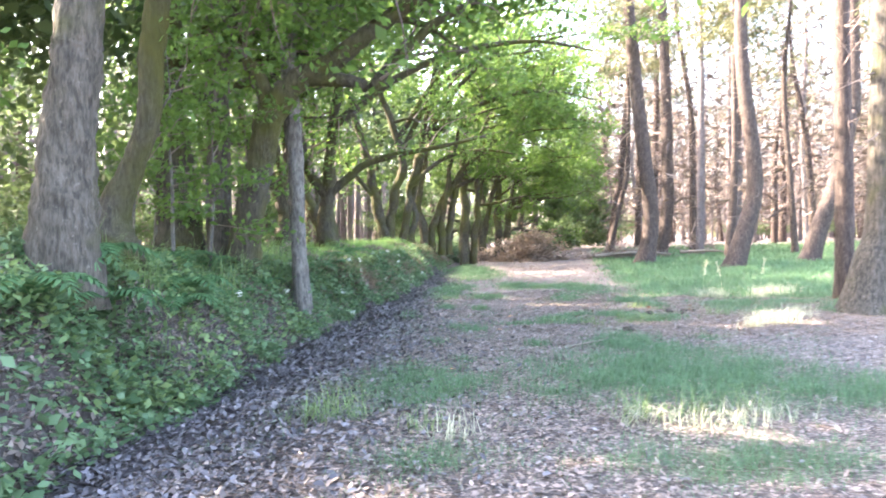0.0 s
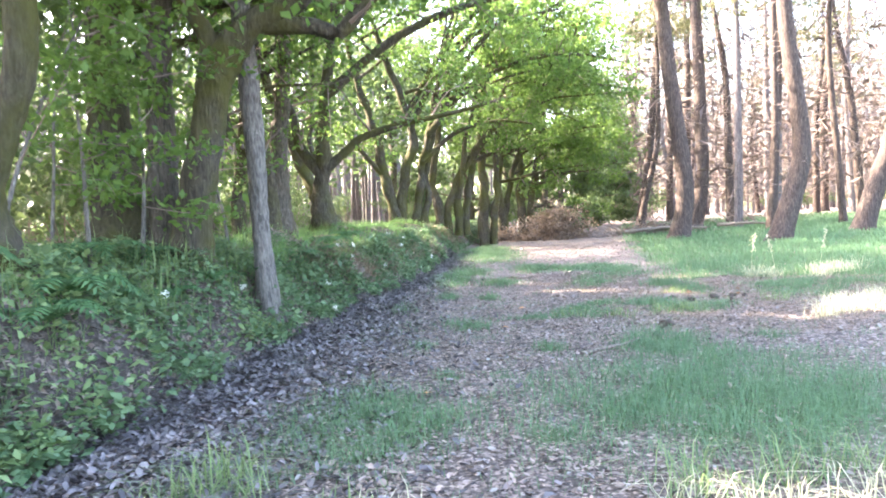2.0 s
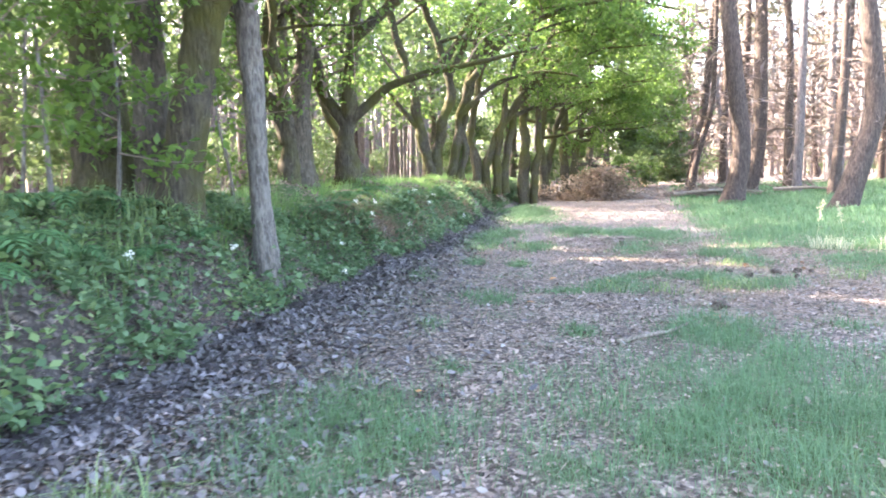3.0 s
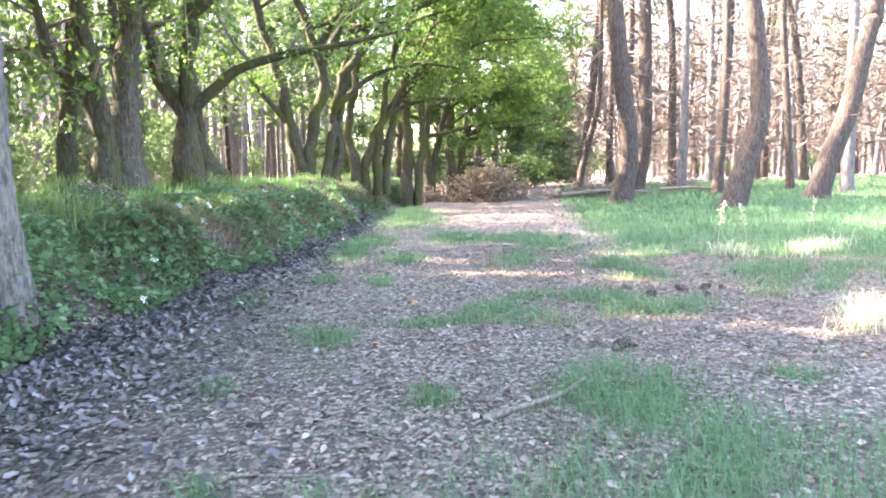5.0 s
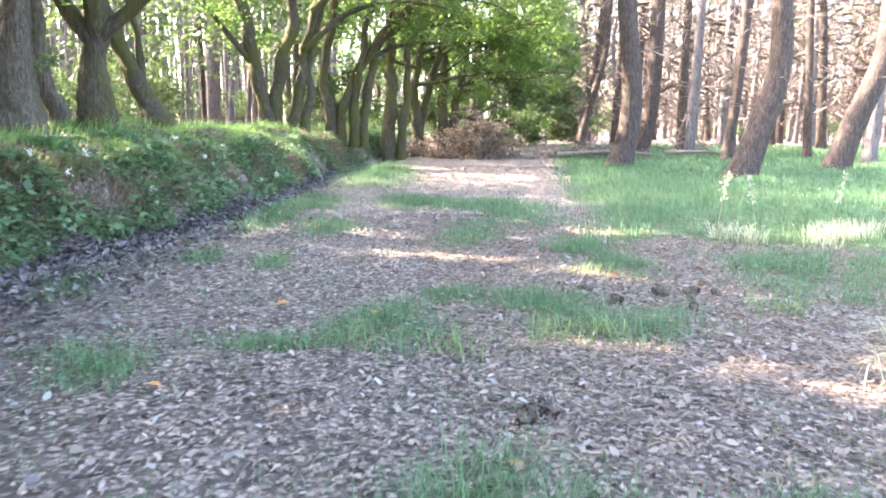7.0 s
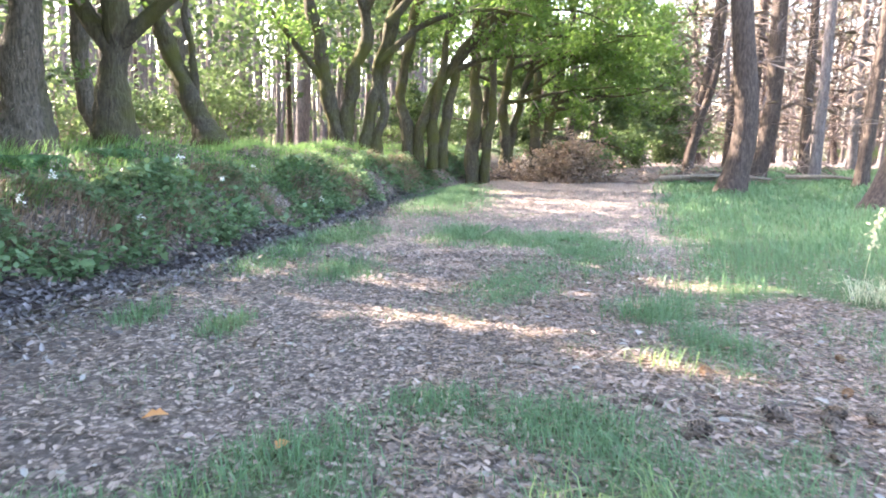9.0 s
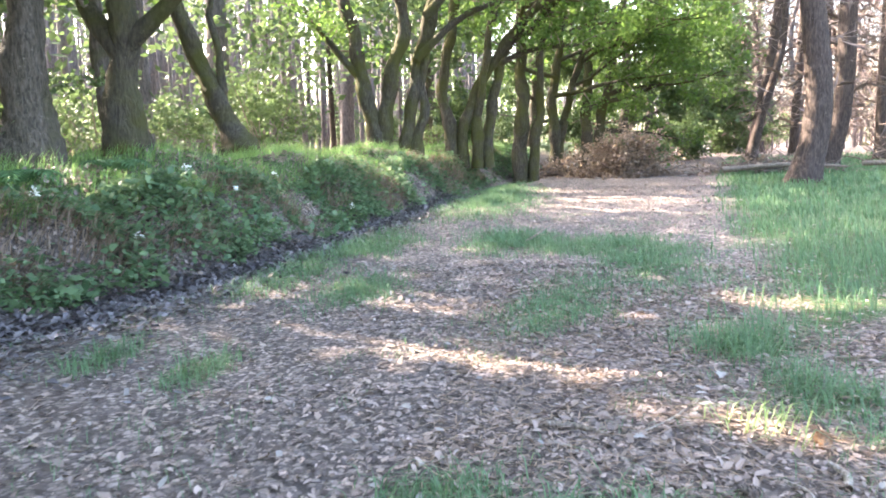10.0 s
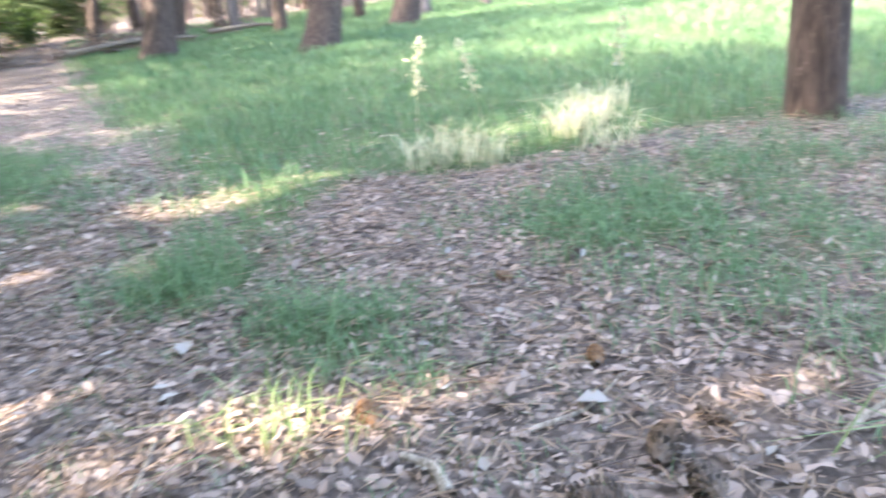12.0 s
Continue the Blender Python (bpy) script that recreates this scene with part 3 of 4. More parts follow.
oak(20.5, [(-4.05, 1.53, 0.2), (-3.99, 2.74, 0.175), (-3.89, 3.53, 0.165), (-3.75, 4.31, 0.17), (-3.67, 4.7, 0.16)], "mossy oak standing back on the bank", MOSSY, top=8, crown=4, leaf=300, low=4.5)
oak(21.5, [(-3.34, 1.72, 0.45), (-3.31, 2.17, 0.36), (-3.27, 2.85, 0.29), (-3.15, 3.97, 0.245), (-3.04, 5.08, 0.22)], "upright oak with spreading roots on the bank", OAK, top=10, crown=5, leaf=330, low=4.5, flare=0.5)
oak(22.2, [(-2.3, 1.6, 0.38), (-2.28, 2.35, 0.25), (-2.24, 3.12, 0.225), (-2.17, 4.06, 0.18), (-2.0, 5.22, 0.155)], "forked oak with a long low limb across the track", MOSSY,
    limbs=[[(-2.18, 2.95, 0.15), (-1.63, 3.39, 0.12), (-1.2, 3.74, 0.105), (-0.35, 4.01, 0.088), (0.5, 4.16, 0.07), (1.35, 4.32, 0.055), (2.4, 4.55, 0.03)], [(-2.28, 2.85, 0.17), (-2.69, 3.37, 0.144), (-2.88, 3.84, 0.12), (-3.0, 4.54, 0.095), (-3.3, 5.13, 0.07)], [(-2.05, 4.9, 0.14), (-0.3, 6.2, 0.12), (1.6, 7.0, 0.09), (3.8, 7.3, 0.06), (5.6, 7.0, 0.03)]],
    top=10, crown=6, leaf=360, low=5.2)
oak(25.5, [(-4.3, 1.7, 0.24), (-4.6, 2.4, 0.19), (-4.7, 4.5, 0.17), (-4.6, 6.0, 0.15)], "dark oak stem behind the bank", OAK, top=9, crown=4, leaf=300, low=4.5)
oak(27.6, [(-2.88, 1.5, 0.44), (-3.1, 2.05, 0.285), (-3.37, 2.63, 0.24), (-3.6, 3.26, 0.225), (-3.98, 4.11, 0.21), (-4.25, 4.87, 0.2)], "oak leaning back from a mossy root on the bank", MOSSY, stems=[[(-2.95, 1.86, 0.13), (-3.2, 2.37, 0.103), (-3.21, 3.0, 0.095), (-3.31, 3.69, 0.09), (-3.42, 4.37, 0.082), (-3.39, 4.86, 0.076)]], top=9, crown=5, leaf=330, low=5.0)
oak(32.8, [(-0.89, 1.56, 0.3), (-1.1, 2.27, 0.268), (-1.32, 3.26, 0.233), (-1.46, 4.39, 0.215), (-1.69, 5.2, 0.197), (-1.87, 5.83, 0.18)], "clump of crooked mossy oak stems on the bank", MOSSY, flare=0.12,
    limbs=[[(0.5, 5.0, 0.14), (2.2, 6.8, 0.12), (4.4, 7.8, 0.09), (6.6, 8.0, 0.06), (8.6, 7.6, 0.03)], [(-0.14, 5.4, 0.13), (1.5, 8.2, 0.11), (3.8, 9.4, 0.08), (6.0, 9.8, 0.04)], [(0.24, 3.9, 0.12), (1.6, 5.0, 0.09), (3.2, 5.4, 0.06), (4.8, 5.2, 0.03)], [(-1.3, 3.3, 0.12), (-2.2, 4.4, 0.09), (-2.9, 5.4, 0.06)], [(-0.3, 5.9, 0.13), (1.6, 8.8, 0.11), (4.0, 10.8, 0.08), (6.2, 11.6, 0.05), (8.0, 11.4, 0.03)], [(0.76, 5.94, 0.12), (2.6, 8.4, 0.1), (4.6, 10.0, 0.07), (7.2, 10.6, 0.04)]],
    stems=[[(-0.7, 1.76, 0.25), (-0.66, 2.6, 0.237), (-0.44, 3.76, 0.218), (-0.08, 4.73, 0.2), (-0.14, 5.38, 0.183), (-0.34, 5.86, 0.182)], [(-0.12, 1.68, 0.22), (0.07, 2.78, 0.189), (0.24, 3.79, 0.171), (0.5, 4.95, 0.162), (0.76, 5.94, 0.152)], [(0.2, 1.74, 0.183), (0.41, 2.49, 0.146), (0.36, 3.57, 0.136), (0.58, 4.62, 0.126), (0.81, 5.85, 0.107)]], top=11, crown=11, leaf=420, low=6.2, spread=7.0, reach=(1, -0.3), leaf_size=0.15)
oak(35.5, [(0.82, 1.77, 0.24), (0.67, 2.7, 0.205), (0.59, 3.61, 0.176), (0.86, 4.87, 0.166), (1.13, 6.29, 0.155)], "oak of several stems leaning over the track", MOSSY, flare=0.12,
    limbs=[[(3.87, 5.82, 0.12), (5.8, 6.9, 0.1), (7.8, 7.2, 0.06), (9.6, 6.9, 0.03)], [(1.1, 6.1, 0.14), (2.8, 8.2, 0.11), (5.0, 9.4, 0.08), (7.4, 9.8, 0.04)], [(2.09, 3.87, 0.11), (3.4, 4.4, 0.08), (4.8, 4.5, 0.05)], [(2.48, 6.38, 0.11), (4.2, 9.0, 0.09), (6.6, 10.8, 0.06), (9.0, 11.2, 0.03)], [(1.13, 6.29, 0.12), (2.6, 9.6, 0.1), (5.0, 12.0, 0.07), (7.6, 12.8, 0.04)]],
    stems=[[(1.2, 1.88, 0.2), (1.48, 2.74, 0.174), (2.09, 3.87, 0.164), (2.89, 4.99, 0.154), (3.87, 5.82, 0.134), (5.03, 6.37, 0.096), (6.4, 7.2, 0.07)], [(1.68, 1.77, 0.22), (1.75, 2.89, 0.152), (1.98, 4.19, 0.132), (2.26, 5.47, 0.122), (2.48, 6.38, 0.112)], [(2.0, 1.81, 0.2), (2.2, 3.14, 0.178), (2.57, 4.3, 0.157), (3.28, 5.44, 0.137), (4.18, 6.19, 0.098), (5.2, 7.2, 0.06)]], top=11, crown=12, leaf=440, low=5.6, spread=7.0, reach=(1, -0.2), leaf_size=0.16)
oak(38.0, [(2.92, 1.68, 0.29), (2.99, 2.82, 0.251), (2.99, 4.25, 0.208), (2.9, 5.67, 0.186), (3.09, 6.86, 0.164)], "upright mossy oak in the row", MOSSY, flare=0.12,
    stems=[[(3.4, 1.68, 0.2), (3.67, 2.86, 0.163), (3.57, 4.14, 0.14), (3.73, 5.61, 0.129), (4.04, 7.06, 0.107)]], limbs=[[(2.95, 5.0, 0.13), (4.4, 6.4, 0.1), (6.4, 7.0, 0.06)]], top=10, crown=8, leaf=440, low=5.0, spread=6.0, reach=(1, -0.2), leaf_size=0.17)
oak(42.5, [(4.16, 1.54, 0.25), (4.09, 3.06, 0.223), (4.22, 4.75, 0.184), (4.5, 6.42, 0.147), (4.62, 7.84, 0.121)], "far mossy oak bending over the track", MOSSY, flare=0.12,
    stems=[[(4.38, 1.69, 0.19), (4.72, 3.23, 0.168), (5.06, 4.41, 0.155), (5.36, 5.57, 0.119), (5.62, 6.95, 0.095)]], top=9, crown=12, leaf=460, low=2.8, spread=6.0, reach=(1, -0.2), leaf_size=0.17)
oak(45.5, [(5.6, 1.98, 0.27), (5.6, 4.75, 0.22), (5.8, 7.11, 0.18)], "far oak at the end of the row", MOSSY, flare=0.12, stems=[[(6.1, 1.87, 0.24), (6.5, 4.1, 0.2), (6.9, 6.54, 0.16)]], top=11, crown=12, leaf=480, low=2.0, spread=6.0, reach=(1, -0.1), leaf_size=0.18)
for y, x in ((50, 7.5), (56, 9.5), (62, 12.5), (54, 3.0), (60, 6.0), (48, -2.0), (68, 14.5), (66, 2.0), (78, 18.0), (90, 22.5), (84, 9.0)):
    oak(y, [(x, 1.5, 0.26), (x + 0.2, 4.0, 0.22), (x + 0.1, 7.0, 0.17)], "leafy young broadleaf tree closing the far end of the track", OAK, top=11, crown=11, leaf=420, low=1.2, spread=4.6, leaf_mat=YOUNG_LEAF, name="broadleaf_tree", leaf_size=0.27)

# pines beside the track
pine(33.9, [(10.86, 0.36, 0.45), (11.23, 2.22, 0.36), (11.0, 4.82, 0.33), (10.72, 7.41, 0.31), (10.52, 9.73, 0.29), (10.3, 12.31, 0.26)], "tall pine with a bow at its foot")
pine(44.2, [(15.12, 0.22, 0.43), (15.65, 3.1, 0.37), (15.7, 7.17, 0.34), (15.63, 11.57, 0.31), (15.48, 15.62, 0.27)], "tall slightly bent pine", top=20)
pine(41.9, [(16.69, 0.09, 0.23), (16.83, 5.24, 0.2), (16.91, 11.66, 0.17), (16.89, 14.87, 0.15)], "slim straight pale pine", PALE_PINE, top=19)
pine(40.0, [(17.68, 0.53, 0.25), (17.81, 3.68, 0.21), (18.1, 6.84, 0.19), (18.19, 8.91, 0.175)], "straight pine behind the grass")
pine(28.8, [(12.7, 0.3, 0.42), (13.24, 1.55, 0.36), (13.63, 2.9, 0.315), (13.68, 4.0, 0.295), (13.52, 5.6, 0.28), (13.31, 7.35, 0.265), (13.2, 9.33, 0.245), (13.21, 10.65, 0.225)], "stout pine leaning out of the meadow grass")
pine(32.3, [(17.71, 0.48, 0.44), (18.26, 1.77, 0.38), (18.92, 3.42, 0.345), (19.34, 5.07, 0.325), (19.76, 6.7, 0.305), (19.87, 7.11, 0.285)], "strongly leaning pine in the grass")
pine(16.24, [(9.67, 0.45, 0.205), (9.7, 2.9, 0.185), (9.68, 4.76, 0.172), (9.68, 6.61, 0.165)], "straight pine at the edge of the grass")
pine(13.9, [(8.64, 0.09, 0.5), (8.81, 0.88, 0.36), (8.98, 1.62, 0.28), (9.06, 3.74, 0.26), (9.12, 5.86, 0.25)], "mossy-footed pine beside the track", OAK)
pine(50, [(13.75, 1.1, 0.3), (14.16, 3.29, 0.265), (14.58, 6.31, 0.235), (15.04, 11.26, 0.2)], "leaning pine deeper in the wood")
pine(46, [(12.7, 1.0, 0.22), (13.02, 2.55, 0.19), (13.62, 4.7, 0.165), (13.86, 6.81, 0.14)], "dark slanting pine deeper in the wood")
pine(38, [(16.69, 0.72, 0.23), (16.92, 3.06, 0.19), (17.04, 5.56, 0.17)], "straight thin pine beside the meadow")
pine(36, [(21.41, 0.58, 0.28), (21.5, 3.22, 0.24), (21.56, 7.92, 0.21)], "pale straight pine behind a leaning one", PALE_PINE)
pine(55, [(18.25, 0.8, 0.3), (18.45, 3.6, 0.29), (18.7, 10.3, 0.26)], "straight pine deeper in the wood")
pine(40, [(-8.75, 1.5, 0.42), (-8.8, 5.1, 0.42), (-8.8, 7.2, 0.4)], "thick lilac-grey pine behind the bank", PALE_PINE)
pine(52, [(-7.0, 1.5, 0.4), (-6.73, 9.5, 0.38)], "thick grey pine behind the bank", PALE_PINE)

# the plantation behind: five kinds of pine, repeated
kinds = []
for k in range(5):
    t = thing("pine_tree", (-40 - 4 * k, 70, float(height(-40 - 4 * k, 70)) - 0.1), ("straight slender pine in the plantation", "greyish pine with dead lower branches")[k % 2], "tree", "plantation pines")
    r = 0.15 + 0.035 * k
    b = rng.normal(0, 0.35, 4)
    pine_parts(t, [[0, 0, 0, r], [b[0] * 0.4, b[1] * 0.4, 3, r * 0.92], [b[0], b[1], 8, r * 0.75], [b[2], b[3], 13, r * 0.5], [b[2], b[3], 18, 0.03]], (PINE, PALE_PINE, PINE, PALE_PINE, PINE)[k], 18, 8, 560, k * 2.0, 1.0, True)
    kinds.append(t)
taken = [(10.9, 33.9), (15.2, 44.2), (16.7, 41.9), (17.7, 40), (12.8, 28.8), (18, 32.3), (9.7, 16.2), (8.7, 13.9), (13.8, 50), (12.7, 46), (16.7, 38), (21.4, 36), (18.3, 55), (-8.8, 40), (-7, 52), (8, 41)]
planted = random.Random(5)
count = 0
while count < 262:
    u = planted.random()
    if u < 0.5:
        x, y = planted.uniform(13, 80), planted.uniform(22, 115)
        if x < (10 + 0.22 * y if y < 45 else 4.5 + 0.2 * y) or (y < 40 and x < 21):
            continue
    elif u < 0.92:
        x, y = planted.uniform(-45, -5), planted.uniform(6, 100)
        if x > bank_foot(y) - 5.5:
            continue
    else:
        x, y = planted.uniform(-18, 22), planted.uniform(-30, -6)
    if any(0 < (x - cx) * SUNWARD[0] + (y - cy) * SUNWARD[1] < 28 and abs((x - cx) * SUNWARD[1] - (y - cy) * SUNWARD[0]) < 0.55 + cb for cx, cy, ca, cb in STREAKS):
        continue
    if any((x - a) ** 2 + (y - c) ** 2 < 2.6 for a, c in taken):
        continue
    taken.append((x, y))
    s = planted.uniform(0.85, 1.2)
    m4 = Matrix.LocRotScale((x, y, float(height(x, y)) - 0.1), Euler((planted.gauss(0, 0.02), planted.gauss(0, 0.02), planted.uniform(0, 6.28))), (s, s, s))
    copy_thing(kinds[count % 5], m4)
    count += 1


def shrub(x, y, tall, wide, label, mat=YOUNG_LEAF, count=1000, size=0.2):
    z = float(height(x, y)) - 0.05
    ob = thing("shrub", (x, y, z), label, "shrub", "undergrowth shrubs")
    crown = Heap()
    for _ in range(4):
        stems = Heap()
        b = branch_line((rng.normal(0, 0.15), rng.normal(0, 0.15), 0), [rng.normal(0, 0.4), rng.normal(0, 0.4), 1], tall * rng.uniform(0.7, 1.1), 0.04, 0.02, 0.12, 3)
        tube(stems, b, 4)
        for _ in range(3):
            q = b[int(rng.uniform(0.3, 0.95) * len(b))]
            t = branch_line(q[:3], [rng.normal(), rng.normal(), 0.3], wide * rng.uniform(0.4, 1.0), 0.015, 0.04, 0.12, 2)
            tube(stems, t, 3)
            leaf_spray(crown, t, count // 12, 0.34, size)
        part("stem", stems.mesh("stem", TWIG), ob, "thin brown stem")
    part("crown", crown.mesh("crown", mat), ob, "light green leaves")
    return ob


bushes = [shrub(-9, 44, 3.5, 2.0, "light green hazel bush under the pines"), shrub(-13, 60, 5.0, 2.5, "tall light green bush under the pines", count=1300, size=0.25), shrub(20, 70, 3.0, 2.2, "bright green bush at the wood's edge")]
for k in range(96):
    while True:
        x, y = (planted.uniform(-30, 1), planted.uniform(6, 85)) if k < 80 else (planted.uniform(14, 60), planted.uniform(66, 110))
        if k >= 80 or x < bank_foot(y) - (4.2 if y > 16 else 3.0):
            break
    s = planted.uniform(0.6, 1.3) * (0.7 if x > bank_foot(y) - 8 else 1.0)
    copy_thing(bushes[k % 3 if k < 80 else 2], Matrix.LocRotScale((x, y, float(height(x, y)) - 0.08), Euler((0, 0, planted.uniform(0, 6.28))), (s, s, s)))

# far woods all round
far = Heap()
for k in range(1500):
    a = planted.uniform(-math.pi, math.pi)
    d = planted.uniform(125, 200)
    c = np.array([d * math.sin(a), 15 + d * math.cos(a), 0.5 + planted.uniform(0, 17)])
    leaves(far, c + rng.normal(0, 1, (26, 3)) * [2.4, 2.4, 1.6], 1.5, 0.9, 0.6)
tagged(new("far_woods", far.mesh("far_woods", NEEDLE)), "distant brownish green woodland", "woodland", kind="stuff")
far = Heap()
for k in range(420):
    x, y = planted.uniform(-70, 110), planted.uniform(75, 150)
    z, r = float(height(x, y)) - 0.1, planted.uniform(0.12, 0.26)
    tube(far, [[x, y, z, r], [x + planted.gauss(0, 0.3), y, z + 9, r * 0.7], [x + planted.gauss(0, 0.4), y, z + 17, r * 0.2]], 5)
for k in range(400):
    x, y = planted.uniform(-48, -2), planted.uniform(44, 92)
    if x > bank_foot(y) - 6:
        continue
    z, r = float(height(x, y)) - 0.1, planted.uniform(0.08, 0.2)
    tube(far, [[x, y, z, r], [x + planted.gauss(0, 0.3), y, z + 9, r * 0.8], [x + planted.gauss(0, 0.4), y, z + 17, r * 0.2]], 6)
tagged(new("far_trunks", far.mesh("far_trunks", PALE_PINE)), "crowded far pine trunks", "woodland", kind="stuff")
far = Heap()
n = 190000
x, y = rng.uniform(12, 120, n), rng.uniform(42, 140, n)
ok = x > 3 + 0.2 * y
at = np.stack([x, y, height(x, y) + 1.5 + 19 * rng.random(n) ** 0.9], -1)[ok]
leaves(far, at, 1.0, 0.6, 0.06, 0.15)
tagged(new("far_twigs", far.mesh("far_twigs", TWIG)), "haze of dead pinkish-brown pine twigs", "woodland", kind="stuff")
far = Heap()
# understory fill; from k 850 on, clumps added mostly to block sun
for k in range(1850):
    while True:
        x, y = (planted.uniform(-60, -4), planted.uniform(-6, 115)) if k < 850 else (planted.uniform(-26, -5), planted.uniform(-2, 34))
        back = bank_foot(y) - x
        if back > 3.6 + 5 * planted.random():
            break
    low = 5.0 if back < 9 else 3.0 if k % 3 else 0.8
    c = np.array([x, y, float(height(x, y)) + planted.uniform(low, 15)])
    leaves(far, c + rng.normal(0, 1, (44, 3)) * [1.2, 1.2, 0.6], 0.36, 0.6, 0.6, 0.12, np.zeros(3))
for k in range(230):
    c = np.array([planted.uniform(-14, 16), planted.uniform(72, 118), planted.uniform(1.5, 18)])
    leaves(far, c + rng.normal(0, 1, (40, 3)) * [1.6, 1.6, 0.9], 0.55, 0.6, 0.6)
# clumps added to shade the far track and close sky gaps
for k in range(150):
    c = np.array([planted.uniform(-10, 1), planted.uniform(38, 48), planted.uniform(5, 13)])
    leaves(far, c + rng.normal(0, 1, (45, 3)) * [1.3, 1.3, 0.7], 0.36, 0.6, 0.6)
# unseen floating clumps, set sunward of track spots purely to shade them
for k in range(430):
    z = planted.uniform(6, 13)
    gx0, gy0 = (planted.uniform(-2, 6.5), planted.uniform(12.3, 15.6)) if k < 230 else (planted.uniform(-1.5, 4), planted.uniform(6.7, 10.5))
    x, y = gx0 + SUNWARD[0] * z / math.tan(SUN_EL), gy0 + SUNWARD[1] * z / math.tan(SUN_EL)
    if bank_foot(y) - x > 4:
        leaves(far, np.array([x, y, z]) + rng.normal(0, 1, (44, 3)) * [0.9, 0.9, 0.5], 0.36, 0.6, 0.6, 0.12, np.zeros(3))
tagged(new("understory_and_shade_leaves", far.mesh("understory_and_shade_leaves", YOUNG_LEAF)), "light green understory foliage among the pines, with loose clumps added to shade the track", "woodland", kind="stuff")


def sapling(x, y, tall, label):
    """A young oak: thin stems with sparse sprays of leaves."""
    z = float(height(x, y)) - 0.05
    ob = thing("oak_sapling", (x, y, z), label, "tree", "saplings on the bank")
    stem, crown = Heap(), Heap()
    b = branch_line((0, 0, 0), [rng.normal(0.05, 0.1), rng.normal(0, 0.1), 1], tall, 0.035, 0.0, 0.07, 5)
    tube(stem, b, 6)
    part("trunk", stem.mesh("trunk", GREY), ob)
    for k in range(9):
        q = b[int(len(b) * (0.35 + 0.07 * k))]
        t = branch_line(q[:3], [rng.normal(0.2, 1), rng.normal(0, 1), 0.15], rng.uniform(0.7, 1.6), 0.012, 0.05, 0.14, 3)
        h = Heap()
        tube(h, t, 4)
        part("branch", h.mesh("branch", TWIG), ob)
        leaf_spray(crown, t, 90, 0.16, 0.11)
    part("crown", crown.mesh("crown", OAK_LEAF), ob, "sparse sprays of green leaves")


for x, y, t in ((-3.3, 11.2, 3.4), (-3.9, 10.4, 3.6), (-3.0, 11.9, 2.6), (-4.3, 12.2, 3.8), (-4.4, 7.2, 3.5), (-3.0, 15.8, 3.2), (-4.8, 14.8, 3.6)):
    sapling(x, y, t, "slender young oak sapling with sparse leaves")


# ---- ground cover ----
def scatter(n, x0, x1, y0, y1):
    return rng.uniform(x0, x1, n), rng.uniform(y0, y1, n)


def on_ground(x, y, lift=0.0):
    return np.stack([x, y, height(x, y) + lift], -1)


def cover(name, heap, mat, label, category):
    return tagged(new(name, heap.mesh(name, mat)), label, category, kind="stuff")


x, y = scatter(410000, 4.5, 40, 14.8, 60)
keep = (rng.random(len(x)) < meadow(x, y) * np.clip(9 / np.hypot(x - 4, y - 13), 0.06, 1.0) * np.clip(0.75 + 0.5 * ripple(x, y, 1.3), 0.25, 1))
x, y = x[keep], y[keep]
h = Heap()
d = np.hypot(x - 4, y - 13)
blades(h, on_ground(x, y, -0.01), 0.19 + 0.05 * ripple(x, y, 0.8), 0.005 + 0.0009 * d, 0.9, (-0.3, 0))
cover("meadow_grass", h, GRASS, "soft bright green woodland meadow grass", "grass")

h = Heap()
for cx, cy, rx, ry, tall, share in PATCHES:
    n = int(2600 * rx * ry * 4 * share * min(1, 14 / cy))
    x, y = rng.normal(cx, 0.7 * rx, n), rng.normal(cy, 0.7 * ry, n)
    d = ((x - cx) / rx) ** 2 + ((y - cy) / ry) ** 2 + 0.35 * ripple(x, y, 3.0)
    ok = rng.random(n) < np.clip((3.2 - d) / 2.4, 0, 1) * np.clip(0.62 + 0.75 * ripple(x, y, 2.7) + 0.3 * ripple(x, y, 6.1), 0.08, 1)
    blades(h, on_ground(x[ok], y[ok], -0.01), tall * rng.uniform(0.5, 1.25, int(ok.sum())), 0.0026 + 0.00025 * cy, 1.5)
cover("grass_patches", h, GRASS, "thin green grass patches on the track", "grass")

h = Heap()
x, y = scatter(30000, -2.0, 7.0, 4, 26)
ok = (x > bank_foot(y) + 0.9) & (ripple(x, y, 1.1) + 0.8 * ripple(x + 4, y, 2.9) > 0.25)
blades(h, on_ground(x[ok], y[ok]), 0.085, 0.0038, 1.3)
cover("sparse_grass", h, GRASS, "scattered short grass in the leaf litter", "grass")

# grass and ferns along the bank's crest
h = Heap()
y = rng.uniform(9, 46, 66000)
x = bank_foot(y) - 0.55 - 2.9 * rng.random(len(y)) ** 1.3
ok = rng.random(len(y)) < np.clip(0.45 + 0.9 * ripple(x, y, 1.5), 0.06, 1) * np.clip((y - 10) / 6, 0.12, 1)
blades(h, on_ground(x[ok], y[ok], -0.02), 0.27 + 0.12 * ripple(x[ok], y[ok], 1.4), 0.009, 1.3, (0.7, -0.2))
cover("bank_grass", h, LIT_GRASS, "long grass hanging over the bank's crest, coloured brighter as if lit", "grass")

h = Heap()
y = rng.uniform(15, 40, 17000)
x = bank_foot(y) - rng.uniform(0.1, 0.95, len(y))
